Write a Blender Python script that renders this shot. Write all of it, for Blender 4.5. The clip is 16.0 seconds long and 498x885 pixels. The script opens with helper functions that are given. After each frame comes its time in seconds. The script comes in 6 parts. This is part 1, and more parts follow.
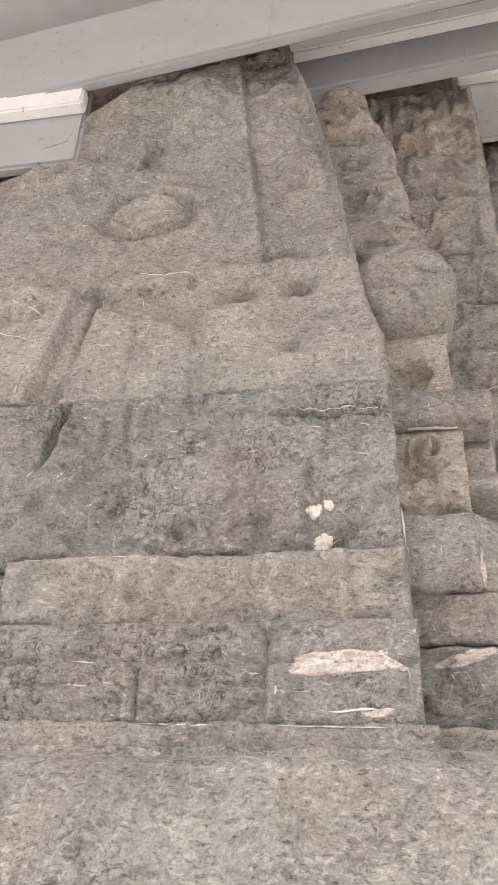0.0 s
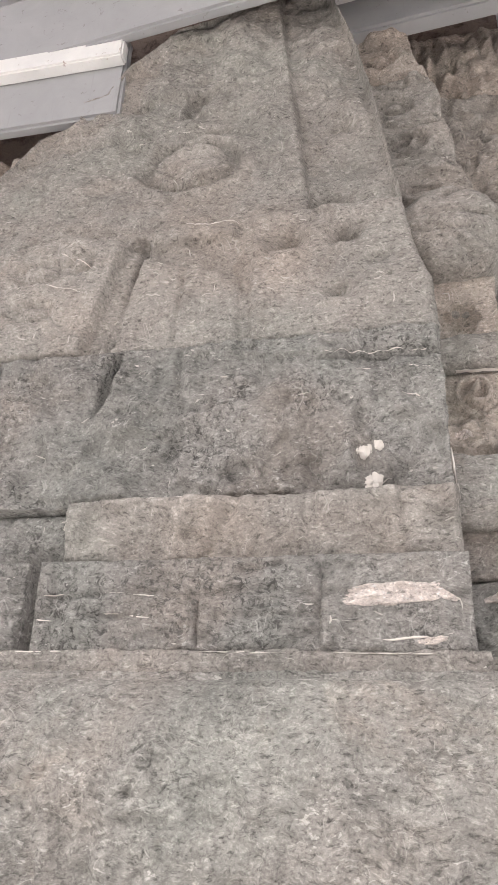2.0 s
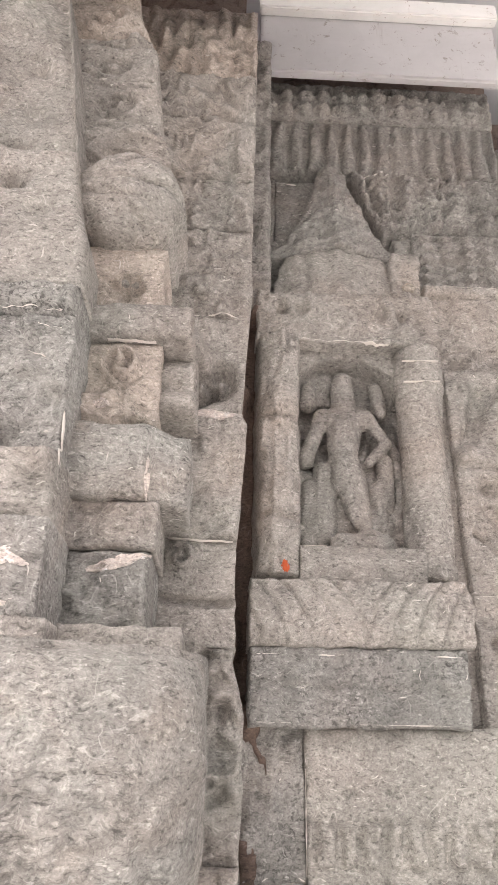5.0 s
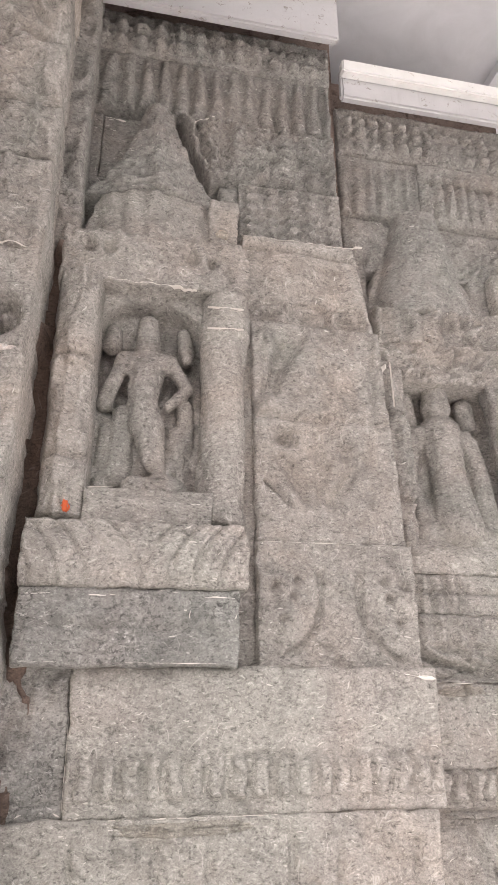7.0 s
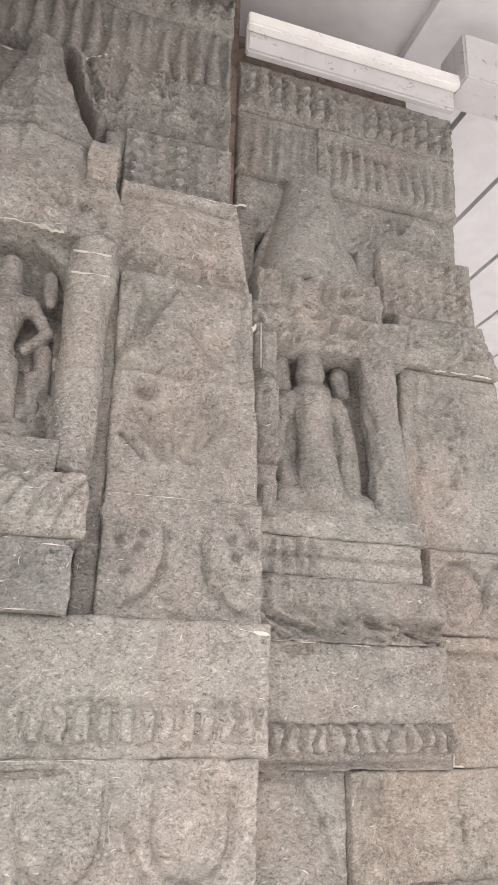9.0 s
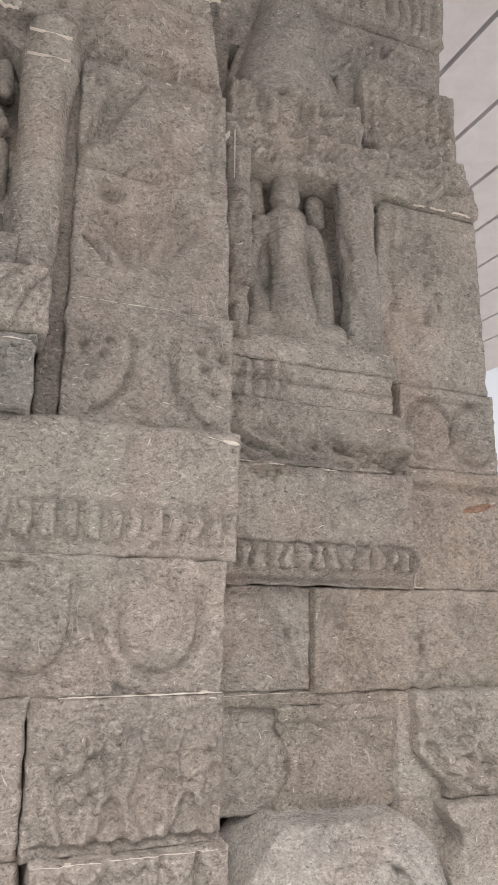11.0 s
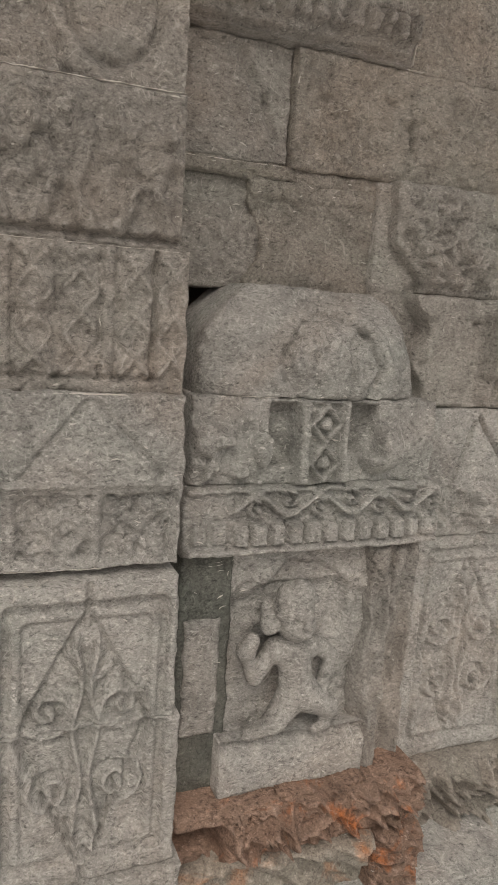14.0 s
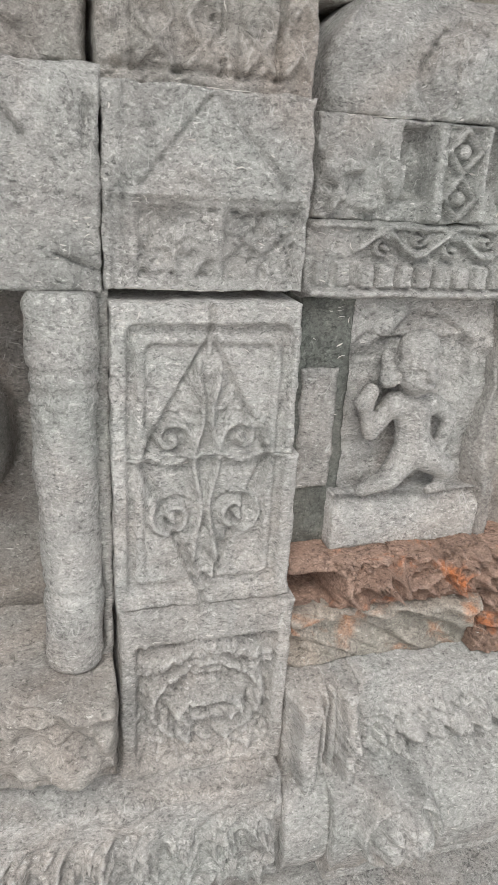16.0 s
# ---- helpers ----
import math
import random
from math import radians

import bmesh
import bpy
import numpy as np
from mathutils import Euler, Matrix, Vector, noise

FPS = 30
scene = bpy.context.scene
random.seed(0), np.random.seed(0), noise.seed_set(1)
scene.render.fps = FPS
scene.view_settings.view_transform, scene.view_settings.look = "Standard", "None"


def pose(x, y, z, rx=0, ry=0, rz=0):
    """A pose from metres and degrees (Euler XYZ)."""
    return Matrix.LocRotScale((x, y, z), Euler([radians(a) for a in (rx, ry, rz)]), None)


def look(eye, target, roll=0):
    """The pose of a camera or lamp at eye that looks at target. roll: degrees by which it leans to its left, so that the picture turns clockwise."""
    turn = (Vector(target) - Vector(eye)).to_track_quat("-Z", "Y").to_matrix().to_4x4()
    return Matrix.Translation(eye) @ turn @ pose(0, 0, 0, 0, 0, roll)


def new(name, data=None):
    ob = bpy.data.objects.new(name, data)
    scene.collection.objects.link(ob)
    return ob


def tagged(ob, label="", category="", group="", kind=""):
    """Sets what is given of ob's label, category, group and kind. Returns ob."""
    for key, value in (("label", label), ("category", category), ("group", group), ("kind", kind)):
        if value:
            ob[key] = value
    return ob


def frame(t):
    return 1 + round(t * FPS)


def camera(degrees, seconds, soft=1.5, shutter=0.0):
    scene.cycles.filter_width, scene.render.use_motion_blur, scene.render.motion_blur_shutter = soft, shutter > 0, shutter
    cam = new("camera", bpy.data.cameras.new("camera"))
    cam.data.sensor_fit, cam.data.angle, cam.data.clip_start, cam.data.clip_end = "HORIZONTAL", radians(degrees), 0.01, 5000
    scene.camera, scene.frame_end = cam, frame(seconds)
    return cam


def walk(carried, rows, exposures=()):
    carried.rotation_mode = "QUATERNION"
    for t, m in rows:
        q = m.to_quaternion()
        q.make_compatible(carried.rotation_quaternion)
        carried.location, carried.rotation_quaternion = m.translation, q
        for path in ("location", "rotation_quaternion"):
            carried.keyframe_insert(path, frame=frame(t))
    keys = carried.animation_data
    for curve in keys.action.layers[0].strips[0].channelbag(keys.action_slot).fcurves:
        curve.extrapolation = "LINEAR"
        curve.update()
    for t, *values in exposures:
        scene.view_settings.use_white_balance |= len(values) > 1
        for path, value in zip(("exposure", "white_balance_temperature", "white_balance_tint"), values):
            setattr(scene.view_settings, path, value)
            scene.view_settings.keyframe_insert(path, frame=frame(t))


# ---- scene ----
cam = camera(39.0, 16.0)
METRES, EYE, TILT, LEAN, TURN = 1.7, 2.0, 28.0, -1.4, 9.5
ROWS = [
    (0.0, 0.0, 0.0, 0.0, 0.0, 0.0, -0.0),
    (0.5, -0.0056, -0.0127, 0.0119, 1.18, 0.61, 0.97),
    (1.0, -0.0114, -0.0043, -0.0092, 1.74, -0.56, 0.49),
    (1.5, -0.0057, -0.0103, -0.0039, 2.6, -0.32, 1.07),
    (2.0, -0.0131, -0.0122, -0.018, 2.73, -2.75, 0.83),
    (2.5, -0.0095, -0.0091, -0.0271, 1.93, -3.9, 0.46),
    (3.0, -0.0151, -0.0071, -0.0361, 3.18, -4.5, 1.54),
    (3.5, 0.0042, -0.0049, -0.0385, 1.19, -4.67, 0.78),
    (4.0, 0.043, -0.0098, -0.0245, -3.05, -2.96, -0.36),
    (4.5, 0.0935, -0.0105, -0.0184, -6.66, -2.86, -2.66),
    (5.0, 0.1442, -0.0104, -0.0235, -11.03, -3.94, -5.36),
    (7.5, 0.2578, -0.0341, -0.0372, -20.03, -6.5, -8.41),
    (8.0, 0.2731, -0.0375, -0.0407, -19.15, -7.74, -8.53),
    (8.5, 0.2992, -0.0536, -0.037, -21.27, -8.19, -9.99),
    (9.0, 0.3289, -0.0609, -0.0337, -24.42, -7.47, -12.7),
    (11.5, 0.3486, -0.0643, -0.1691, -27.07, -16.67, -14.53),
    (12.0, 0.3543, -0.0684, -0.2, -26.98, -18.72, -14.92),
    (12.5, 0.3664, -0.0865, -0.2304, -28.44, -21.16, -15.83),
    (13.0, 0.3836, -0.116, -0.2818, -28.08, -24.91, -18.38),
    (13.5, 0.4134, -0.1582, -0.3425, -28.72, -31.63, -19.11),
    (14.0, 0.3977, -0.1622, -0.3915, -26.89, -35.85, -16.52),
    (14.5, 0.3753, -0.1681, -0.4332, -23.21, -40.24, -13.98),
    (15.0, 0.3739, -0.184, -0.4545, -23.12, -42.86, -13.83),
    (15.5, 0.3675, -0.1935, -0.479, -22.2, -45.26, -12.7),
    (16.0, 0.3643, -0.2137, -0.5053, -21.26, -47.63, -13.08),
]

EXPOSURES = [(0.0, 0.62, 6850, 15), (0.5, 0.6, 6650, 14), (3.5, 0.58, 6550, 13), (4.0, 0.55, 6750, 14), (4.5, 0.8, 6750, 15), (5.0, 1.02, 6750, 15), (7.5, 0.96, 6650, 15), (8.0, 0.96, 6750, 14), (8.5, 1.02, 6700, 14), (9.0, 0.86, 6650, 13), (11.5, 0.3, 6850, 14), (12.0, 0.57, 6750, 14), (12.5, 0.52, 6800, 14), (13.0, 0.34, 6850, 14), (13.5, -0.16, 6850, 14), (14.0, -0.5, 7050, 10), (14.25, 0.05, 6700, 11), (14.5, 0.2, 6500, 11), (16.0, 0.21, 6250, 7)]
BETWEEN = [
    (4.2, look((0.108, 0.022, 1.959), (-0.073, 1.840, 2.773), 0.8)),
    (12.8, look((0.632, 0.161, 1.556), (1.407, 2.003, 1.635), 4.4)),
    (13.2, look((0.683, 0.157, 1.446), (1.523, 1.968, 1.326), 6.8)),
    (13.8, look((0.700, 0.171, 1.326), (1.479, 1.982, 0.991), 3.7)),
    (14.2, look((0.648, 0.200, 1.275), (1.329, 2.036, 0.866), 3.5)),
]
walk(cam, sorted([(t, pose(0, 0, EYE, TILT, LEAN, TURN) @ pose(METRES * x, METRES * y, METRES * z, 90 + pitch, roll, yaw)) for t, x, y, z, yaw, pitch, roll in ROWS] + BETWEEN, key=lambda row: row[0]), EXPOSURES)

# ---- daylight: overcast sky, soft sun from the open side ----
SUN_EL, SUN_AZ = radians(48), radians(200)
world = bpy.data.worlds.new("overcast_sky")
scene.world = world
world.use_nodes = True
wn = world.node_tree
sky = wn.nodes.new("ShaderNodeTexSky")
sky.sky_type = "NISHITA"
sky.sun_disc = False
sky.sun_elevation, sky.sun_rotation = SUN_EL, SUN_AZ
sky.air_density, sky.dust_density = 1.0, 4.0
soft = wn.nodes.new("ShaderNodeHueSaturation")
soft.inputs["Saturation"].default_value = 0.25
wn.links.new(sky.outputs[0], soft.inputs["Color"])
wn.links.new(soft.outputs[0], wn.nodes["Background"].inputs[0])
wn.nodes["Background"].inputs[1].default_value = 0.16
sun = new("sun", bpy.data.lights.new("sun", "SUN"))
sun.data.energy, sun.data.angle, sun.data.color = 1.35, radians(30), (1.0, 0.96, 0.9)
sun.matrix_world = look((0, 0, 8), (0 - 8 * math.sin(SUN_AZ) / math.tan(SUN_EL), 0 - 8 * math.cos(SUN_AZ) / math.tan(SUN_EL), 0))

# ---- materials ----


def shader(name):
    m = bpy.data.materials.new(name)
    m.use_nodes = True
    return m, m.node_tree, m.node_tree.nodes["Principled BSDF"]


def node(nt, kind, **props):
    n = nt.nodes.new(kind)
    for k, v in props.items():
        n.inputs[k.replace("_", " ")].default_value = v
    return n


def noise_at(nt, co, scale, detail=5.0, rough=0.6, dist=0.0):
    n = node(nt, "ShaderNodeTexNoise", Scale=scale, Detail=detail, Roughness=rough, Distortion=dist)
    nt.links.new(co, n.inputs["Vector"])
    return n.outputs["Fac"]


def ramp(nt, fac, *stops):
    r = nt.nodes.new("ShaderNodeValToRGB")
    while len(r.color_ramp.elements) < len(stops):
        r.color_ramp.elements.new(0.5)
    for e, (at, c) in zip(r.color_ramp.elements, stops):
        e.position = at
        e.color = (*c, 1) if len(c) == 3 else (c[0], c[0], c[0], 1)
    nt.links.new(fac, r.inputs["Fac"])
    return r.outputs["Color"]


def mix(nt, fac, a, b, how="MIX"):
    n = nt.nodes.new("ShaderNodeMix")
    n.data_type, n.blend_type = "RGBA", how
    for sock, v in ((n.inputs[0], fac), (n.inputs[6], a), (n.inputs[7], b)):
        if isinstance(v, (int, float)):
            sock.default_value = v
        elif isinstance(v, tuple):
            sock.default_value = (*v, 1)
        else:
            nt.links.new(v, sock)
    return n.outputs[2]


def mapped(nt, co, scale, turn=(0, 0, 0)):
    m = nt.nodes.new("ShaderNodeMapping")
    m.inputs["Scale"].default_value = scale
    m.inputs["Rotation"].default_value = [radians(a) for a in turn]
    nt.links.new(co, m.inputs["Vector"])
    return m.outputs["Vector"]


def bump(nt, height, strength, dist, normal=None):
    b = node(nt, "ShaderNodeBump", Strength=strength, Distance=dist)
    nt.links.new(height, b.inputs["Height"])
    if normal:
        nt.links.new(normal, b.inputs["Normal"])
    return b.outputs["Normal"]


def warped(nt, co, scale, amount):
    """Coordinates pushed about by a slow noise, so that strokes laid in them swing round."""
    n = node(nt, "ShaderNodeTexNoise", Scale=scale, Detail=2.0, Roughness=0.5)
    nt.links.new(co, n.inputs["Vector"])
    off = nt.nodes.new("ShaderNodeVectorMath")
    off.operation = "MULTIPLY_ADD"
    nt.links.new(n.outputs["Color"], off.inputs[0])
    off.inputs[1].default_value = (amount, amount, amount)
    nt.links.new(co, off.inputs[2])
    return off.outputs[0]


def stone(name, light, dark, stain=None, stain_at=(0.6, 0.76), flecks=0.62, lichen=0.5, chisel=(95, 95, 230), lean=14, rough_bump=1.0, tint=0.55, hatch=1.0):
    """Weathered carved sandstone: broad tone, fine lichen, swinging chisel hatch, lime flecks, grain."""
    m, nt, p = shader(name)
    co = nt.nodes.new("ShaderNodeNewGeometry").outputs["Position"]
    info = nt.nodes.new("ShaderNodeObjectInfo")
    broad = noise_at(nt, co, 4.5, 7, 0.62, 0.5)
    col = ramp(nt, broad, (0.3, tuple(0.6 * d + 0.4 * l for d, l in zip(dark, light))), (0.64, light))
    if stain:
        col = mix(nt, ramp(nt, noise_at(nt, co, 5.5, 8, 0.66, 0.8), (stain_at[0], (0.0,)), (stain_at[1], (0.9 if stain_at[1] < 0.68 else 0.32,))), col, stain)
    hue = noise_at(nt, co, 3.1, 6, 0.62, 0.9)
    col = mix(nt, tint, col, ramp(nt, hue, (0.36, (0.94, 1.015, 1.0)), (0.5, (1.0, 1.0, 1.0)), (0.66, (1.07, 0.97, 0.91))), "MULTIPLY")
    blotch = noise_at(nt, co, 11, 8, 0.72, 0.7)
    col = mix(nt, 1.0, col, ramp(nt, blotch, (0.34, (0.74,)), (0.47, (0.98,)), (0.55, (1.0,)), (0.68, (1.17,))), "MULTIPLY")
    mottle = noise_at(nt, co, 26, 8, 0.7, 0.6)
    col = mix(nt, 1.0, col, ramp(nt, mottle, (0.28, (0.78,)), (0.48, (1.0,)), (0.72, (1.12,))), "MULTIPLY")
    # chisel hatch: two sets of short strokes that swing with the surface
    bent = warped(nt, co, 15, 0.03)
    across = warped(nt, co, 19, 0.028)
    strokes = noise_at(nt, mapped(nt, bent, chisel, (0, lean, 0)), 1.0, 3, 0.62, 0.35)
    cross = noise_at(nt, mapped(nt, across, (90, 90, 210), (0, lean + 58, 0)), 1.0, 3, 0.62, 0.35)
    where = ramp(nt, noise_at(nt, co, 9, 4, 0.6, 0.5), (0.42, (0.0,)), (0.58, (1.0,)))
    weave = mix(nt, where, strokes, cross)
    pits = ramp(nt, weave, (0.335, (0.46,)), (0.395, (0.9,)), (0.44, (1.0,)))
    col = mix(nt, min(1.0, 0.85 * hatch), col, pits, "MULTIPLY")
    chatter = noise_at(nt, mapped(nt, bent, (115, 115, 215), (0, lean + 25, 0)), 1.0, 5, 0.72, 0.6)
    col = mix(nt, 0.9, col, ramp(nt, chatter, (0.36, (0.48,)), (0.45, (0.96,)), (0.55, (1.0,)), (0.63, (1.42,))), "MULTIPLY")
    # dark lichen gathered in drifts
    drift = ramp(nt, noise_at(nt, co, 7, 6, 0.66, 0.6), (0.42, (0.08,)), (0.6, (1.0,)))
    lich = noise_at(nt, co, 105, 6, 0.78, 0.7)
    col = mix(nt, mix(nt, 1.0, ramp(nt, lich, (0.5, (0.0,)), (0.6, (min(1.0, lichen * 0.95),))), drift, "MULTIPLY"), col, tuple(c * 0.4 for c in dark))
    # pale fresh strokes, and edges rubbed pale
    pale = tuple(min(0.7, c * 1.45 + 0.07) for c in light)
    fresh = ramp(nt, noise_at(nt, co, 12, 5, 0.7, 0.5), (0.42, (0.1,)), (0.6, (1.0,)))
    col = mix(nt, mix(nt, 1.0, ramp(nt, weave, (flecks - 0.015, (0.0,)), (flecks + 0.015, (0.8,))), fresh, "MULTIPLY"), col, pale)
    sharp = nt.nodes.new("ShaderNodeNewGeometry").outputs["Pointiness"]
    rub = mix(nt, 1.0, ramp(nt, sharp, (0.545, (0.0,)), (0.63, (0.55,))), ramp(nt, mottle, (0.38, (0.0,)), (0.5, (1.0,))), "MULTIPLY")
    col = mix(nt, rub, col, pale)
    grain = noise_at(nt, co, 330, 3, 0.65)
    col = mix(nt, 0.8, col, ramp(nt, grain, (0.3, (0.7,)), (0.7, (1.2,))), "MULTIPLY")
    patch = noise_at(nt, co, 23, 9, 0.8, 1.0)
    col = mix(nt, ramp(nt, patch, (0.675, (0.0,)), (0.71, (0.7,))), col, pale)
    # long thin curving scratches, broken up
    scr = noise_at(nt, mapped(nt, co, (15, 15, 9), (0, 32, 0)), 1.0, 1, 0.5, 1.6)
    brk = ramp(nt, noise_at(nt, co, 30, 3, 0.6), (0.52, (0.0,)), (0.58, (1.0,)))
    line = mix(nt, 1.0, ramp(nt, scr, (0.48, (0.0,)), (0.492, (0.5,)), (0.504, (0.0,))), brk, "MULTIPLY")
    col = mix(nt, line, col, tuple(min(0.66, c * 1.35 + 0.08) for c in light))
    hsv = nt.nodes.new("ShaderNodeHueSaturation")
    val = node(nt, "ShaderNodeMapRange", To_Min=0.94, To_Max=1.06)
    nt.links.new(info.outputs["Random"], val.inputs["Value"])
    nt.links.new(val.outputs[0], hsv.inputs["Value"])
    nt.links.new(col, hsv.inputs["Color"])
    nt.links.new(hsv.outputs[0], p.inputs["Base Color"])
    p.inputs["Roughness"].default_value = 0.88
    p.inputs["Specular IOR Level"].default_value = 0.25
    n1 = bump(nt, mottle, 0.4 * rough_bump, 0.008)
    n2 = bump(nt, weave, 0.7 * hatch, 0.0028, n1)
    n3 = bump(nt, chatter, 0.9 * hatch, 0.002, n2)
    nt.links.new(n3, p.inputs["Normal"])
    return m


S_WARM = stone("weathered_beige_sandstone", (0.367, 0.338, 0.309), (0.256, 0.234, 0.215), (0.34, 0.275, 0.228), flecks=0.66, lichen=0.35)
S_DARK = stone("lichen_grey_sandstone", (0.295, 0.279, 0.261), (0.165, 0.157, 0.146), (0.27, 0.228, 0.196), flecks=0.62, lichen=1.0, lean=8, rough_bump=1.4)
S_CUSH = stone("pale_chiselled_sandstone", (0.345, 0.324, 0.3), (0.23, 0.22, 0.203), (0.34, 0.25, 0.185), (0.58, 0.74), flecks=0.61, lichen=0.6, chisel=(62, 62, 190), lean=-18, rough_bump=1.4, hatch=1.25)
S_GREY = stone("grey_brown_sandstone", (0.342, 0.314, 0.287), (0.221, 0.202, 0.186), (0.31, 0.25, 0.195), flecks=0.65, lichen=0.5)
S_TOP = stone("dark_green_grey_sandstone", (0.305, 0.284, 0.263), (0.185, 0.172, 0.159), (0.27, 0.2, 0.15), flecks=0.68, lichen=0.6)
S_ROUGH = stone("rough_hewn_brown_sandstone", (0.335, 0.300, 0.265), (0.218, 0.195, 0.173), (0.3, 0.225, 0.165), flecks=0.67, lichen=0.6, rough_bump=2.0)
S_LOW = stone("pale_grey_sandstone", (0.398, 0.378, 0.356), (0.257, 0.244, 0.230), (0.35, 0.31, 0.275), flecks=0.62, lichen=0.55, lean=24, rough_bump=1.3)
S_RUST = stone("vermilion_stained_sandstone", (0.3, 0.205, 0.16), (0.15, 0.09, 0.065), (0.5, 0.16, 0.05), (0.54, 0.66), flecks=0.63, lichen=0.8, rough_bump=1.6)
S_COMB = stone("reddish_weathered_sandstone", (0.42, 0.365, 0.322), (0.31, 0.262, 0.226), (0.36, 0.26, 0.2), flecks=0.64, lichen=0.3)
S_OCHRE = stone("ochre_stained_sandstone", (0.35, 0.315, 0.275), (0.24, 0.21, 0.178), (0.43, 0.185, 0.085), (0.52, 0.66), flecks=0.66, lichen=0.5)
S_SLATE = stone("dark_slate_green_stone", (0.165, 0.165, 0.148), (0.08, 0.082, 0.073), None, flecks=0.66, lichen=0.6, chisel=(170, 30, 22), lean=0)


def paint(name, c, dirt, rough=0.55, flake=0.7):
    m, nt, p = shader(name)
    co = nt.nodes.new("ShaderNodeNewGeometry").outputs["Position"]
    n1 = noise_at(nt, co, 9, 7, 0.7, 0.6)
    col = ramp(nt, n1, (0.3, tuple(v * 0.86 for v in c)), (0.7, c))
    spots = noise_at(nt, co, 46, 5, 0.75, 0.5)
    col = mix(nt, ramp(nt, spots, (flake, (0.0,)), (flake + 0.05, (0.8,))), col, dirt)
    drip = noise_at(nt, mapped(nt, co, (38, 38, 2.5)), 1.0, 5, 0.7, 0.3)
    col = mix(nt, ramp(nt, drip, (0.62, (0.0,)), (0.74, (0.35,))), col, dirt)
    crack = noise_at(nt, mapped(nt, co, (18, 60, 90)), 1.0, 6, 0.75, 1.5)
    col = mix(nt, ramp(nt, crack, (0.69, (0.0,)), (0.71, (0.6,))), col, tuple(v * 0.6 for v in dirt))
    nt.links.new(col, p.inputs["Base Color"])
    p.inputs["Roughness"].default_value = rough
    nt.links.new(bump(nt, spots, 0.25, 0.002), p.inputs["Normal"])
    return m


M_WHITE = paint("flaking_white_paint", (0.52, 0.505, 0.51), (0.24, 0.21, 0.19), flake=0.6)
# darker copy of the white beam paint; shade is put into its colour
M_BOARD_SHADED = paint("shade_darkened_white_board_paint", (0.37, 0.365, 0.37), (0.22, 0.2, 0.19), flake=0.62)
M_LATH = paint("peeling_white_lath_paint", (0.78, 0.76, 0.74), (0.4, 0.32, 0.28), flake=0.62)
M_CEIL = paint("white_ceiling_paint", (0.62, 0.61, 0.63), (0.48, 0.47, 0.46), 0.45, 0.74)
M_GAP = paint("grey_batten_paint", (0.42, 0.42, 0.42), (0.3, 0.3, 0.3))
M_EARTH = stone("reddish_joint_earth", (0.15, 0.105, 0.085), (0.065, 0.048, 0.04), flecks=0.75, lichen=0.5)
M_CHIP = stone("freshly_broken_pinkish_stone", (0.62, 0.55, 0.51), (0.5, 0.43, 0.39), flecks=0.62, lichen=0.15, hatch=0.5, tint=0.2)
M_VERM = paint("vermilion_offering_paint", (0.55, 0.1, 0.03), (0.35, 0.12, 0.06), 0.8)
M_LIME = paint("white_lime_mortar", (0.7, 0.65, 0.6), (0.4, 0.35, 0.3), 0.9, 0.6)

# ---- relief kit: heights in metres over a grid, all evaluated in place ----


def lattice(ix, iy, seed):
    n = (ix.astype(np.int64) * 374761393 + iy.astype(np.int64) * 668265263 + seed * 974711) & 0x7FFFFFFF
    n = ((n ^ (n >> 13)) * 1274126177) & 0x7FFFFFFF
    return ((n ^ (n >> 16)) & 0xFFFF) / 65535.0


def vnoise(x, y, seed=0):
    fx, fy = np.floor(x), np.floor(y)
    a, b = x - fx, y - fy
    a, b = a * a * (3 - 2 * a), b * b * (3 - 2 * b)
    fx, fy = fx.astype(np.int64), fy.astype(np.int64)
    return ((lattice(fx, fy, seed) * (1 - a) + lattice(fx + 1, fy, seed) * a) * (1 - b)
            + (lattice(fx, fy + 1, seed) * (1 - a) + lattice(fx + 1, fy + 1, seed) * a) * b) * 2 - 1


def fbm(x, y, seed=0, octaves=4, gain=0.55):
    s, a = 0, 1.0
    for i in range(octaves):
        s = s + a * vnoise(x, y, seed + 17 * i)
        x, y, a = x * 2.03 + 11.3, y * 2.03 + 5.7, a * gain
    return s


def sstep(lo, hi, x):
    t = np.clip((x - lo) / (hi - lo), 0, 1)
    return t * t * (3 - 2 * t)


def d_box(x, z, cx, cz, hw, hh, r=0.0):
    qx, qz = np.abs(x - cx) - hw + r, np.abs(z - cz) - hh + r
    return np.hypot(np.maximum(qx, 0), np.maximum(qz, 0)) + np.minimum(np.maximum(qx, qz), 0) - r


def d_ell(x, z, cx, cz, rx, rz):
    return (np.hypot((x - cx) / rx, (z - cz) / rz) - 1) * min(rx, rz)


def d_seg(x, z, ax, az, bx, bz):
    vx, vz = bx - ax, bz - az
    t = np.clip(((x - ax) * vx + (z - az) * vz) / (vx * vx + vz * vz), 0, 1)
    return np.hypot(x - ax - t * vx, z - az - t * vz)


def up(d, h, s=0.004):
    return h * sstep(s, -s, d)


def dome(d, r, h):
    return h * np.sqrt(np.clip(-d / r, 0, 1) * (2 - np.clip(-d / r, 0, 1)))


def cut(d, w, depth):
    return -depth * np.exp(-(d / w) ** 2)


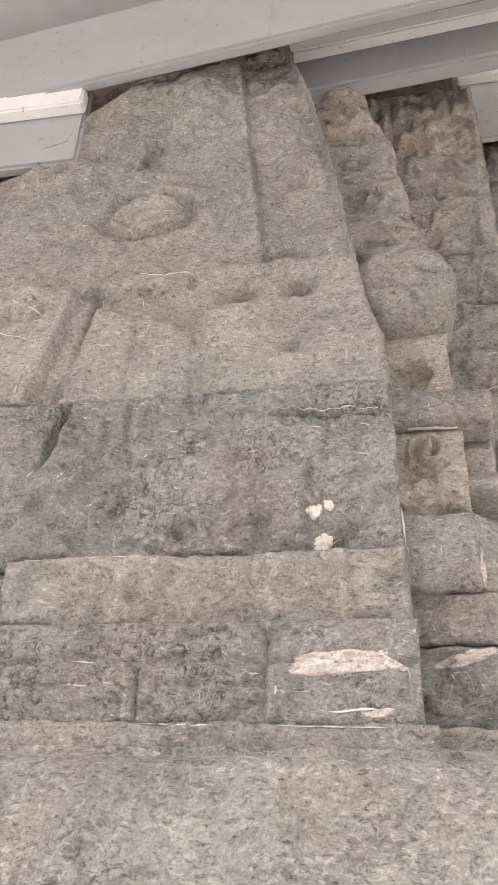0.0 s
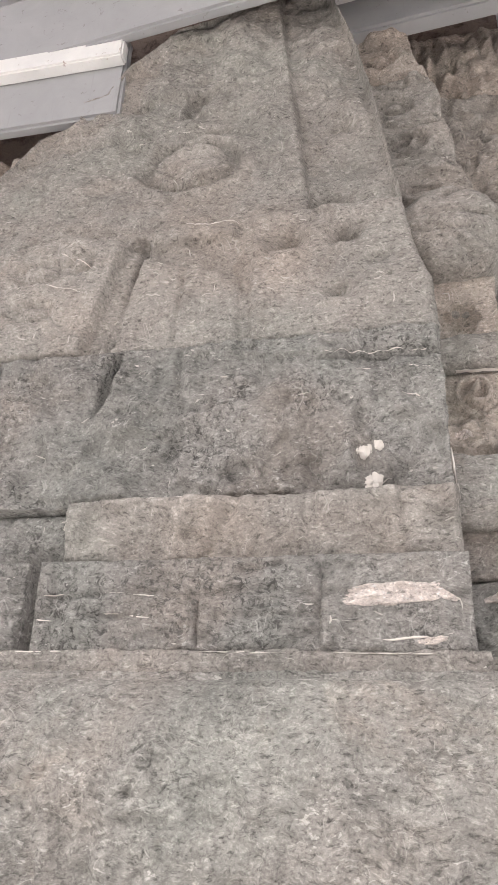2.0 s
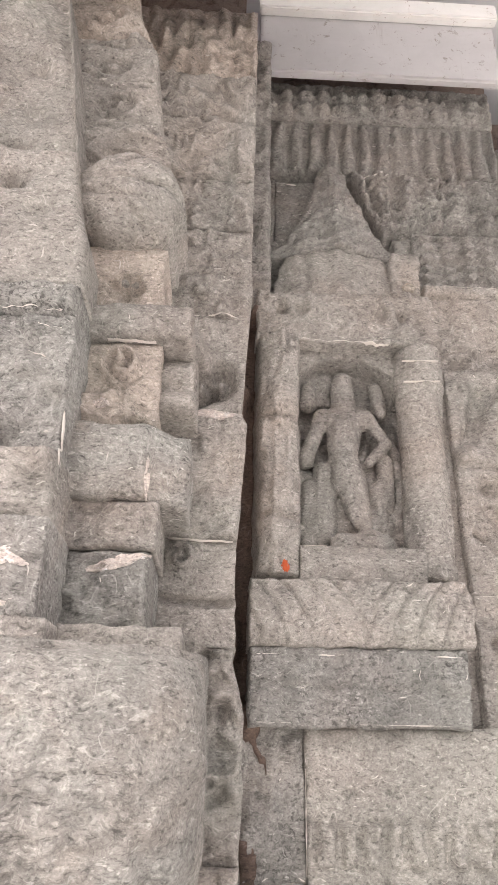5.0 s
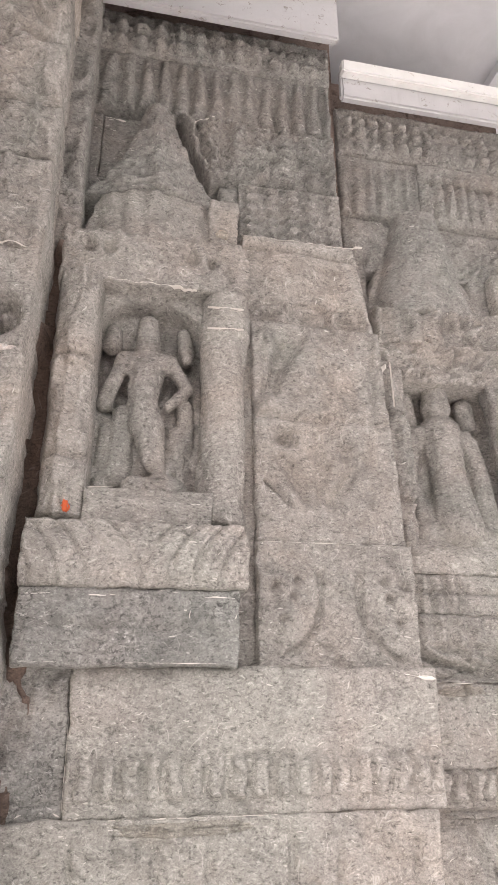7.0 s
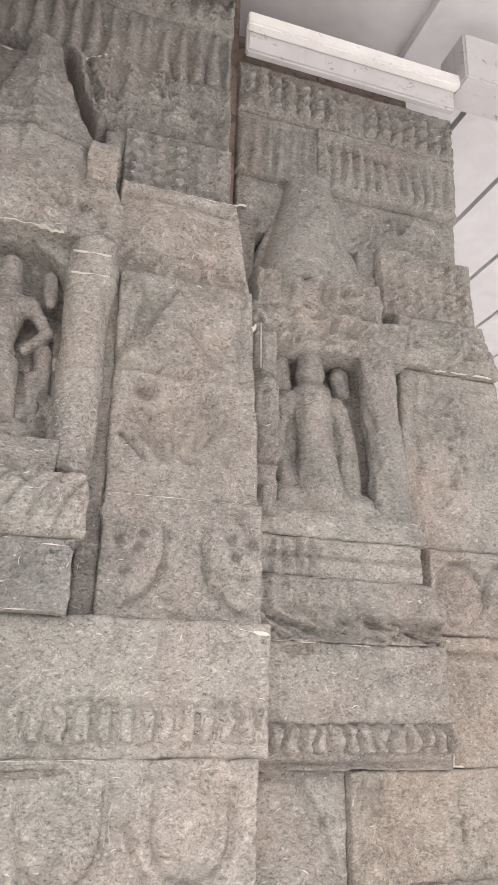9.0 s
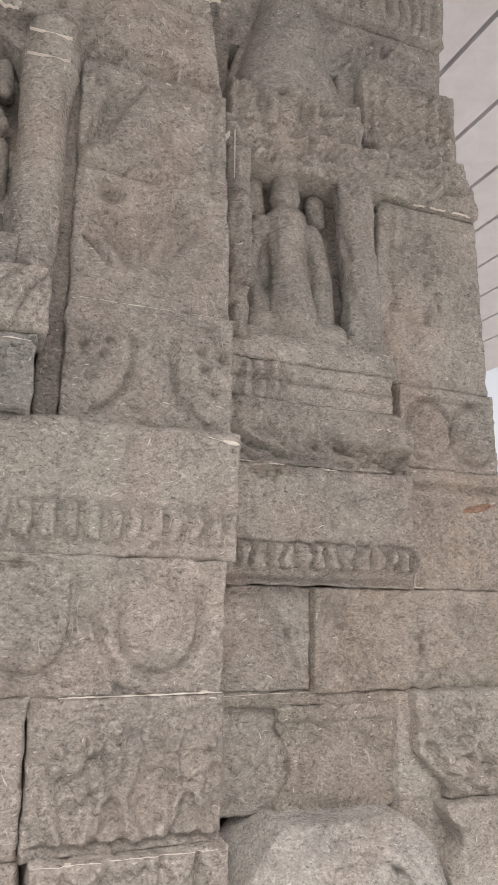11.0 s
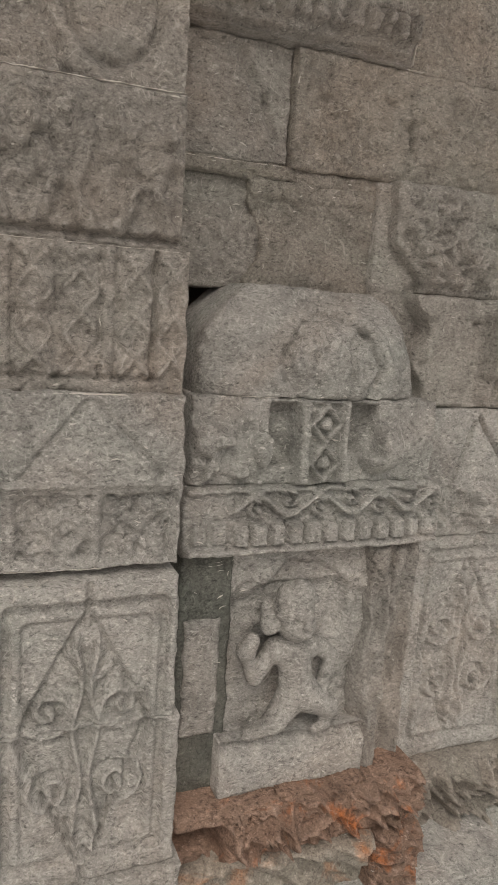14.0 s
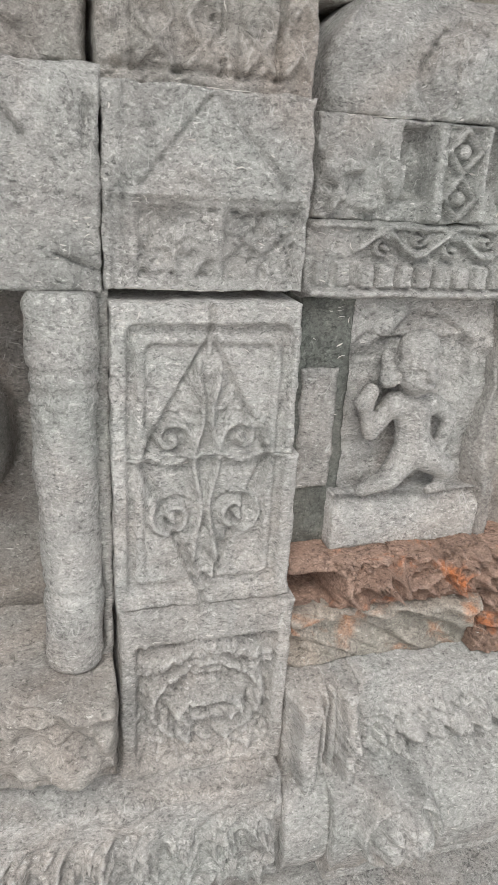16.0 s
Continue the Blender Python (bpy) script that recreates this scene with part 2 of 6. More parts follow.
def spiral(x, z, cx, cz, r, turns=1.6, hand=1, start=0.0, h=0.006):
    """A raised volute of radius r."""
    q = np.hypot(x - cx, z - cz)
    a = (np.arctan2(z - cz, hand * (x - cx)) - start) / (2 * np.pi)
    pitch = r / turns
    k = q / pitch - a
    d = np.abs(k - np.round(k)) * pitch
    return np.where(q < r, h * np.exp(-(d / (pitch * 0.26)) ** 2), 0) + dome(q - r * 0.2, r * 0.2, h)


def rosette(x, z, cx, cz, r, petals=8, h=0.008):
    q, a = np.hypot(x - cx, z - cz), np.arctan2(z - cz, x - cx)
    edge = r * (0.78 + 0.22 * np.abs(np.cos(a * petals / 2)))
    return dome(q - edge, r * 0.5, h) * (0.65 + 0.35 * np.abs(np.cos(a * petals / 2))) + dome(q - r * 0.25, r * 0.25, h * 0.6)


def leafage(x, z, size, h, seed):
    """Dense eroded foliage carving."""
    wx = x + size * 0.5 * vnoise(x / size, z / size, seed + 3)
    wz = z + size * 0.5 * vnoise(x / size, z / size, seed + 8)
    a = np.abs(vnoise(wx / size, wz / size, seed))
    b = np.abs(vnoise(wx / size * 2.1, wz / size * 2.1, seed + 5))
    return h * (1 - 2.2 * np.minimum(a, 0.45)) * 0.75 + h * 0.35 * (1 - 2 * b)


def knobs(x, z, px, pz, r, h, ox=0.0, oz=0.0):
    """A grid of small rounded knobs."""
    row = np.floor((z - oz) / pz)
    ux = (x - ox) / px
    cx, cz = (np.floor(ux) + 0.5) * px + ox, (row + 0.5) * pz + oz
    return dome(np.hypot(x - cx, z - cz) - r, r, h)


def flutes(x, px, h, ox=0.0):
    return h * np.abs(np.sin(np.pi * (x - ox) / px))


def grid_mesh(name, verts, nu, nv, closed):
    """Mesh from a (nv, nu) grid of front points, with a skirt row and a back closed by one face."""
    idx = np.arange(nu * nv).reshape(nv, nu)
    if closed:
        wrap = np.concatenate([idx, idx[:, :1]], axis=1)
    else:
        wrap = idx
    quads = np.stack([wrap[:-1, :-1], wrap[:-1, 1:], wrap[1:, 1:], wrap[1:, :-1]], axis=-1).reshape(-1, 4)
    return quads


def from_arrays(name, verts, quads, ngons=(), smooth=True):
    me = bpy.data.meshes.new(name)
    loops = np.concatenate([quads.reshape(-1)] + [np.asarray(g) for g in ngons]).astype(np.int32)
    starts = np.arange(len(quads)) * 4
    totals = np.full(len(quads), 4)
    at = len(quads) * 4
    for g in ngons:
        starts, totals = np.append(starts, at), np.append(totals, len(g))
        at += len(g)
    me.vertices.add(len(verts))
    me.vertices.foreach_set("co", np.asarray(verts, np.float32).reshape(-1))
    me.loops.add(len(loops))
    me.loops.foreach_set("vertex_index", loops)
    me.polygons.add(len(starts))
    me.polygons.foreach_set("loop_start", starts.astype(np.int32))
    me.polygons.foreach_set("loop_total", totals.astype(np.int32))
    me.update(calc_edges=True)
    me.validate()
    me.polygons.foreach_set("use_smooth", np.full(len(me.polygons), smooth))
    me.update()
    return me


SEED = [10]
FRONTS = []


def surface(x, z, y):
    """The carved surface's y at each (x, z), or y where no stone is."""
    best = np.full(np.shape(x), 9.0)
    for x0, x1, z0, z1, lo, hi, ys in FRONTS:
        if x.max() < x0 - 0.003 or x.min() > x1 + 0.003 or z.max() < z0 - 0.003 or z.min() > z1 + 0.003:
            continue
        nv, nu = ys.shape
        r = np.clip((z - z0) / (z1 - z0), 0, 1) * (nv - 1)
        ri = np.round(r).astype(int)
        c = (x - lo[ri]) / (hi[ri] - lo[ri])
        ok = (c > -0.01) & (c < 1.01) & (z > z0 - 0.004) & (z < z1 + 0.004)
        ci = np.clip(np.round(c * (nu - 1)), 0, nu - 1).astype(int)
        best = np.where(ok & (ys[ri, ci] > y - 0.05), np.minimum(best, ys[ri, ci]), best)
    return np.where(best < y + 0.04, best, y)



def slab(name, x0, x1, z0, z1, y, parent, mat, f=None, depth=0.14, res=0.0045, rough=1.0, edge=0.007, left=None, right=None, wob=0.0024, lump=0.0, lump_size=0.05, label="", carve=2.1):
    """A dressed stone with its front at y, carved by f(X, Z); left and right give slanting or curved sides, carve deepens the relief."""
    SEED[0] += 1
    s = SEED[0]
    x0, x1, z0, z1, edge = x0 - 0.0018, x1 + 0.0018, z0 - 0.0018, z1 + 0.0018, edge * 0.36
    nu, nv = max(4, int((x1 - x0) / res) + 1), max(4, int((z1 - z0) / res) + 1)
    u, v = np.meshgrid(np.linspace(0, 1, nu), np.linspace(0, 1, nv))
    zz = z0 + v * (z1 - z0)
    lo = left(zz) if left else x0
    hi = right(zz) if right else x1
    xx = lo + u * (hi - lo)
    # worn outline
    side = np.minimum(np.minimum(xx - lo, hi - xx), np.minimum(zz - z0, z1 - zz))
    near = np.exp(-(side / 0.012) ** 2)
    gx, gz = xx.copy(), zz.copy()
    gx += near * wob * fbm(zz * 38, xx * 9, s, 3)
    gz += near * wob * fbm(xx * 38, zz * 9 + 40, s + 1, 3)
    h = np.zeros_like(xx) if f is None else f(xx, zz) * np.ones_like(xx)
    if carve > 1.2:
        h = h * sstep(-0.003, 0.03 if x1 > 1.5 else 0.009, side)
    h = carve * h * (1 - 0.25 * sstep(0.3, 0.9, fbm(xx * 7, zz * 7, s + 4, 2)))
    h = h + rough * (0.3 + 0.7 * sstep(0, 0.012, side)) * (0.0016 * fbm(xx * 9, zz * 9, s, 3) + 0.0019 * fbm(xx * 52, zz * 52, s + 2, 3))
    tool = fbm(xx * 95 + zz * 40, zz * 150 - xx * 60, s + 5, 2)
    h = h - rough * 0.0016 * sstep(0.15, 0.8, tool)
    if lump:
        h = h + lump * fbm(xx / lump_size, zz / lump_size, s + 6, 3)
    er = edge * (1 + 0.55 * fbm(xx * 22, zz * 22, s + 7, 3))
    er = np.maximum(er, 0.0015)
    k = np.clip(1 - side / er, 0, 1)
    h = h - er * (1 - np.sqrt(np.maximum(1 - k * k, 0)))
    front = np.stack([gx, y - h, gz], axis=-1)
    FRONTS.append((gx.min(), gx.max(), z0, z1, xx[:, 0], xx[:, -1], front[..., 1]))
    quads = grid_mesh(name, front, nu, nv, False)
    idx = np.arange(nu * nv).reshape(nv, nu)
    ring = np.concatenate([idx[0, :], idx[1:, -1], idx[-1, -2::-1], idx[-2:0:-1, 0]])
    back = front.reshape(-1, 3)[ring].copy()
    back[:, 1] = y + depth
    n = nu * nv
    b = n + np.arange(len(ring))
    sides = np.stack([ring, b, np.roll(b, -1), np.roll(ring, -1)], axis=-1)
    me = from_arrays(name, np.concatenate([front.reshape(-1, 3), back]), np.concatenate([quads, sides]), [b])
    me.materials.append(mat)
    ob = new(name, me)
    ob.parent = parent
    if label:
        ob["label"] = label
    return ob


def drum(name, x, y, z0, z1, radius, parent, mat, seg=44, res=0.005, lean=0.0, rough=1.0, label=""):
    """An upright round shaft; radius is a number or a function of the height from 0 to 1."""
    SEED[0] += 1
    s = SEED[0]
    nv = int((z1 - z0) / res) + 1
    a, v = np.meshgrid(np.linspace(0, 2 * np.pi, seg, endpoint=False), np.linspace(0, 1, nv))
    r = radius(v) if callable(radius) else radius * np.ones_like(v)
    zz = z0 + v * (z1 - z0)
    r = r + rough * (0.004 * fbm(np.cos(a) * 1.5 + 7, zz * 14 + np.sin(a) * 1.5, s, 3) + 0.0012 * fbm(np.cos(a) * 8, zz * 60 + np.sin(a) * 6, s + 1, 2))
    end = np.minimum(zz - z0, z1 - zz)
    r = r - 0.006 * np.exp(-(end / 0.006) ** 2)
    verts = np.stack([x + lean * (v - 0.5) + r * np.sin(a), y - r * np.cos(a), zz], axis=-1)
    quads = grid_mesh(name, verts, seg, nv, True)
    n = seg * nv
    me = from_arrays(name, verts.reshape(-1, 3), quads, [np.arange(seg)[::-1], np.arange(n - seg, n)])
    me.materials.append(mat)
    ob = new(name, me)
    ob.parent = parent
    if label:
        ob["label"] = label
    return ob


def box_mesh(bm, x0, x1, y0, y1, z0, z1, bevel=0.0):
    made = bmesh.ops.create_cube(bm, size=1.0, matrix=Matrix.Translation(((x0 + x1) / 2, (y0 + y1) / 2, (z0 + z1) / 2)) @ Matrix.Diagonal((x1 - x0, y1 - y0, z1 - z0, 1)))
    if bevel:
        edges = list({e for v in made["verts"] for e in v.link_edges})
        bmesh.ops.bevel(bm, geom=edges, offset=bevel, segments=2, affect="EDGES")


def part(name, bm, material, parent=None, label=""):
    me = bpy.data.meshes.new(name)
    bm.to_mesh(me)
    bm.free()
    me.materials.append(material)
    ob = new(name, me)
    ob.parent = parent
    if label:
        ob["label"] = label
    return ob


def boxed(name, dims, material, parent=None, label="", bevel=0.004):
    bm = bmesh.new()
    box_mesh(bm, *dims, bevel)
    return part(name, bm, material, parent, label)


def empty(name, at, label, category, kind="", group=""):
    ob = new(name)
    ob.empty_display_size = 0.05
    return tagged(ob, label, category, group, kind)


def figure(name, limbs, mat, label, voxel=0.0042, category="statue", wear=500, thin=1.0):
    """A carved figure as one plain mesh: tapered limbs (ax, ay, az, bx, by, bz, ra, rb) fused together."""
    bm = bmesh.new()
    for ax, ay, az, bx, by, bz, ra, rb in limbs:
        a, b, ra, rb = Vector((ax, ay, az)), Vector((bx, by, bz)), ra * thin, rb * thin
        n = max(2, int((b - a).length / (min(ra, rb) * 0.45)) + 1)
        for i in range(n):
            t = i / (n - 1)
            bmesh.ops.create_icosphere(bm, subdivisions=2, radius=ra + (rb - ra) * t, matrix=Matrix.Translation(a.lerp(b, t)))
    me = bpy.data.meshes.new(name)
    bm.to_mesh(me)
    bm.free()
    me.materials.append(mat)
    ob = new(name, me)
    rm = ob.modifiers.new("fuse", "REMESH")
    rm.mode, rm.voxel_size, rm.use_smooth_shade = "VOXEL", voxel, True
    sm = ob.modifiers.new("wear", "SMOOTH")
    sm.factor, sm.iterations = 0.5, 4
    tex = bpy.data.textures.new("weathering", "CLOUDS")
    tex.noise_scale, tex.noise_depth = 0.022, 3
    dp = ob.modifiers.new("weathering", "DISPLACE")
    dp.texture, dp.texture_coords, dp.strength, dp.mid_level = tex, "GLOBAL", voxel * voxel * wear, 0.5
    return tagged(ob, label, category)


def mortar(ax, az, bx, bz, y, wide, parent, material=None):
    """A smear of lime along a joint, uneven and broken at its ends."""
    SEED[0] += 1
    s = SEED[0]
    n = max(6, int(math.hypot(bx - ax, bz - az) / 0.004))
    t, v = np.meshgrid(np.linspace(0, 1, n), np.linspace(-1, 1, 5))
    w = 0.62 * wide * (0.6 + 0.65 * fbm(t * n / 5, v * 0 + s, s, 3)) * np.clip(np.minimum(t, 1 - t) * 9, 0.12, 1)
    w = np.maximum(w, 0.0003)
    nx, nz = -(bz - az), bx - ax
    k = 1 / math.hypot(nx, nz)
    drift = wide * 0.1 * fbm(t * n / 9, t * 0 + 3, s + 1, 2)
    x = ax + t * (bx - ax) + (v * w + drift) * nx * k
    z = az + t * (bz - az) + (v * w + drift) * nz * k
    h = 0.0012 * (1 - v * v) + 0.001 * fbm(x * 200, z * 200, s, 2)
    front = np.stack([x, surface(x, z, y) - h, z], axis=-1)
    front[0, :, 1] += 0.006
    front[-1, :, 1] += 0.006
    me = from_arrays("mortar", front.reshape(-1, 3), grid_mesh("mortar", front, n, 5, False))
    me.materials.append(material or M_LIME)
    ob = new("mortar", me)
    ob.parent = parent
    return ob


def scar(cx, cz, rx, rz, y, parent, material=None, turn=0.0):
    """A shallow irregular patch where the stone has spalled or lime was thrown on."""
    SEED[0] += 1
    s = SEED[0]
    a, r = np.meshgrid(np.linspace(0, 2 * np.pi, 56, endpoint=False), np.linspace(0.04, 1, 8))
    k = r * (1 + 0.2 * fbm(np.cos(a) * 1.6 + s, np.sin(a) * 1.6, s, 4))
    u, w = k * rx * np.cos(a), k * rz * np.sin(a)
    c, q = math.cos(radians(turn)), math.sin(radians(turn))
    x, z = cx + u * c - w * q, cz + u * q + w * c
    h = 0.0026 * (1 - r ** 4) + 0.0016 * fbm(x * 110, z * 110, s + 2, 3) * (r < 0.95)
    front = np.stack([x, surface(x, z, y) - h, z], axis=-1)
    front[-1, :, 1] += 0.005
    me = from_arrays("lime_patch", front.reshape(-1, 3), grid_mesh("lime_patch", front, 56, 8, True), [np.arange(56)[::-1]])
    me.materials.append(material or M_LIME)
    ob = new("lime_patch", me)
    ob.parent = parent
    return ob

# ---- setting ----
def piecewise(*pts):
    zs, xs = [p[0] for p in pts], [p[1] for p in pts]
    return lambda z: np.interp(z, zs, xs)


bm = bmesh.new()
for dims in ((-1.5, 0.0, 1.0, 2.2, -0.3, 3.7), (0.0, 0.262, 1.14, 2.2, -0.3, 3.62), (0.255, 0.94, 1.42, 2.2, -0.3, 3.7), (0.93, 1.5, 1.52, 2.2, -0.3, 3.66), (-1.5, 0.2, 0.86, 1.02, -0.3, 1.82)):
    box_mesh(bm, *dims)
wall = tagged(part("wall_1", bm, M_EARTH), "old carved stone temple wall of stacked sandstone blocks", "wall", kind="structure")

# ground: one sheet out to the horizon, a paved platform round the wall
m_ground, nt, p = shader("pale_concrete")
co = nt.nodes.new("ShaderNodeNewGeometry").outputs["Position"]
nt.links.new(ramp(nt, noise_at(nt, co, 1.5, 8, 0.65), (0.3, (0.78, 0.76, 0.73)), (0.7, (0.86, 0.84, 0.81))), p.inputs["Base Color"])
p.inputs["Roughness"].default_value = 0.8
bm = bmesh.new()
bmesh.ops.create_grid(bm, x_segments=8, y_segments=8, size=400, matrix=Matrix.Translation((0, 0, -1.3)))
tagged(part("ground", bm, m_ground), "pale worn concrete courtyard ground", "ground", kind="structure")
bm = bmesh.new()
box_mesh(bm, -3.5, 2.4, -1.6, 2.3, -1.3, -0.3)
tagged(part("floor", bm, m_ground), "raised pale stone platform under the wall", "floor", kind="structure")

# ceiling of the porch: boards with battens along y, one mesh
bm = bmesh.new()
box_mesh(bm, -3.0, 5.0, -0.85, 5.5, 3.80, 3.84)
x = 1.5
while x < 4.6:
    box_mesh(bm, x, x + 0.296, -0.83, 5.45, 3.765, 3.8)
    x += 0.318
ceiling = tagged(part("ceiling", bm, M_CEIL), "white painted board ceiling with open joints", "ceiling", kind="structure")

# ---- roof timbers resting on the wall ----
def timber(name, x0, x1, y0, y1, z0, z1, lath, label, turn=0.0, coat=None, rise=0.0):
    ob = empty(name, (x0, y0, z0), label, "beam", group="white roof beams")
    boxed("body", (x0, x1, y0, y1, z0, z1), coat or M_WHITE, ob, bevel=0.006)
    if lath:
        boxed("lath", (x0 - 0.004, x1 + 0.003, y0 - 0.028, y0 - 0.0, lath[0], lath[1]), M_LATH, ob, "thin peeling white lath along the beam")
    ob.matrix_world = Matrix.Translation((-0.155, 0.8, 3.3)) @ Matrix.Rotation(radians(turn), 4, "Z") @ Matrix.Rotation(radians(-rise), 4, "Y") @ Matrix.Translation((0.155, -0.8, -3.3))
    return ob


# first three timbers take the darkened white coat in place of shade
timber("roof_beam", -1.6, 0.62, 0.79, 0.815, 3.272, 3.49, None, "broad white roof board in shade-darkened paint running above the wall", -3.4, M_BOARD_SHADED, 2.6)
timber("roof_beam", -1.6, -0.5, 0.855, 0.88, 3.085, 3.3, (3.215, 3.262), "short white painted beam resting on the tower's shoulder", 0.8, M_BOARD_SHADED)
timber("roof_beam", -0.19, 0.62, 0.945, 0.985, 3.322, 3.6, (3.415, 3.455), "white painted beam with a splintered end", -3.4, M_BOARD_SHADED, 0.8)
timber("roof_beam", 0.302, 0.905, 1.25, 1.275, 3.495, 3.76, (3.69, 3.745), "white painted beam with flaking paint at its end")
timber("roof_beam", 0.945, 1.56, 1.36, 1.385, 3.435, 3.535, (3.495, 3.535), "white painted beam with a chipped upper edge")
timber("roof_beam", 1.56, 1.95, 1.3, 1.42, 3.5, 3.66, None, "short white painted cross beam at the wall's corner")

# ---- projecting relief tower ----
tower = empty("relief_tower", (-0.3, 0.85, 1.8), "tall projecting stone relief tower of weathered carved blocks", "relief")
R_EDGE = piecewise((2.5, 0.046), (2.62, 0.043), (2.69, 0.02), (2.735, 0.014), (2.95, -0.013), (3.176, -0.052), (3.264, -0.077), (3.36, -0.1), (3.405, -0.13))
L_EDGE = piecewise((2.5, -0.95), (2.85, -0.82), (2.96, -0.72), (3.045, -0.655), (3.058, -0.6), (3.075, -0.575), (3.125, -0.578), (3.14, -0.53), (3.205, -0.498), (3.25, -0.44), (3.293, -0.392), (3.31, -0.33), (3.34, -0.25), (3.405, -0.2))
RIDGE = piecewise((2.5, -0.13), (2.78, -0.136), (3.33, -0.195))


def tower_relief(x, z):
    h = -0.025 * sstep(2.5, 3.4, z) * (z - 2.5)
    panel = np.maximum(-0.225 - x, z - 2.78)
    h = h + up(panel, 0.009, 0.004)
    h = h - 0.018 * sstep(-0.004, 0.006, x - RIDGE(z)) * sstep(2.775, 2.79, z)
    # slot and sloping panel
    h = h + up(d_seg(x, z, -0.418, 2.745, -0.475, 2.525) - 0.016, -0.02, 0.003)
    tri = np.maximum.reduce([(x + 0.245), -(x + 0.405) - 0.19 * (2.73 - z), z - 2.735])
    h = h + up(tri, 0.006, 0.004) + up(np.maximum(tri, 2.715 - 0.35 * (x + 0.4) - z), -0.012, 0.006)
    h = h + up(d_box(x, z, -0.322, 2.757, 0.07, 0.016), 0.012, 0.006) + cut(d_seg(x, z, -0.335, 2.68, -0.345, 2.55), 0.004, 0.006)
    # left panel with oval eyes
    lp = np.maximum(x + 0.45 - 0.17 * (z - 2.53), z - (2.775 - 0.25 * np.abs(x + 0.56)))
    h = h + up(lp, 0.02, 0.006)
    for cx, cz, rx, rz in ((-0.585, 2.70, 0.035, 0.018), (-0.585, 2.62, 0.03, 0.016), (-0.51, 2.71, 0.02, 0.016)):
        h = h + cut(d_ell(x, z, cx, cz, rx, rz), 0.006, 0.012)
    # oval boss
    o = d_ell(x, z, -0.347, 2.922, 0.088, 0.055)
    h = h + up(np.abs(o - 0.012) - 0.008, 0.006, 0.008) + cut(np.abs(o + 0.004), 0.007, 0.014)
    # square notch
    h = h + up(d_box(x, z, -0.352 - 0.1 * (3.085 - z), 3.075, 0.016, 0.034), -0.013, 0.006) + up(np.maximum(np.abs(z - 3.125 - 0.06 * (x + 0.34)) - 0.012, np.abs(x + 0.3) - 0.12), 0.008, 0.006)
    for cx, cz, r, dp in ((-0.172, 2.71, 0.024, 0.026), (-0.078, 2.712, 0.022, 0.026), (-0.092, 2.607, 0.016, 0.016), (-0.105, 2.80, 0.026, 0.02), (-0.09, 2.985, 0.022, 0.014), (-0.03, 2.66, 0.02, 0.01)):
        q = np.hypot((x - cx) * 0.8, z - cz)
        h = h + cut(np.hypot((x - cx) * 0.75, z - cz - 0.3 * r), r * 0.75, dp * 1.2) + up(np.hypot(x - cx, z - cz + 0.8 * r) - r * 0.7, dp * 0.3, 0.008)
    for zc in (3.0, 3.108, 3.2):
        h = h + cut(np.abs(z - zc - 0.01 * np.sin(x * 20)) + 0.02 * np.maximum(vnoise(x * 9, z * 3, 77), 0), 0.005, 0.007) * (1 - up(o, 1.0, 0.01))
    lumps = fbm(x * 15, z * 19, 71, 3)
    h = h + 0.009 * lumps * sstep(2.78, 2.9, z) + 0.012 * sstep(0.1, 0.7, fbm(x * 11 + 3, z * 14, 75, 2)) * sstep(2.98, 3.1, z)
    return h


for z0, z1 in ((2.532, 2.777), (2.777, 3.405)):
    slab("stone_block", -0.75, 0.04, z0, z1, 0.845, tower, S_WARM, tower_relief, 0.3, 0.0038, 1.3, 0.002, L_EDGE, R_EDGE, carve=1.25)


def flat_scars(seed, h=0.006):
    return lambda x, z: h * sstep(-0.1, 0.25, fbm(x * 9, z * 13, seed, 3)) + 0.003 * fbm(x * 60, z * 25, seed + 2, 2)


def a3(x, z):
    h = flat_scars(81)(x, z)
    h = h + up(np.abs(z - 2.512) - 0.016 + np.maximum(-0.23 - x, 0) * 3, 0.005, 0.003)
    h = h + cut(np.abs(z - 2.485) + np.maximum(-0.12 - x, 0), 0.003, 0.006) + cut(d_seg(x, z, -0.425, 2.53, -0.447, 2.43), 0.006, 0.012)
    h = h + cut(np.abs(x + 0.325) + np.maximum(2.44 - z, 0), 0.005, 0.006)
    h = h - 0.008 * sstep(2.42, 2.36, z) * sstep(-0.2, 0.3, fbm(x * 14, z * 14, 84, 2))
    return h


slab("stone_block", -1.2, -0.6, 2.86, 3.075, 0.93, tower, S_COMB, lambda x, z: flutes(x, 0.04, 0.014), 0.2, 0.006, 1.4)
slab("stone_block", -0.62, 0.042, 2.287, 2.53, 0.83, tower, S_DARK, a3, 0.3, 0.0042, 1.6, 0.007)
slab("stone_block", -1.3, -0.624, 2.287, 2.53, 0.84, tower, S_DARK, flat_scars(82), 0.3, 0.008, 1.6)
slab("stone_block", -0.458, 0.046, 2.2, 2.284, 0.822, tower, S_GREY, lambda x, z: 0.012 * sstep(2.2, 2.27, z) + flat_scars(83, 0.004)(x, z) + cut(np.abs(x + 0.25 - 0.6 * (z - 2.23)), 0.01, 0.004), 0.3, 0.0045, 1.4, 0.01)
slab("stone_block", -1.3, -0.464, 2.2, 2.284, 0.865, tower, S_DARK, flat_scars(86), 0.3, 0.008, 1.5)


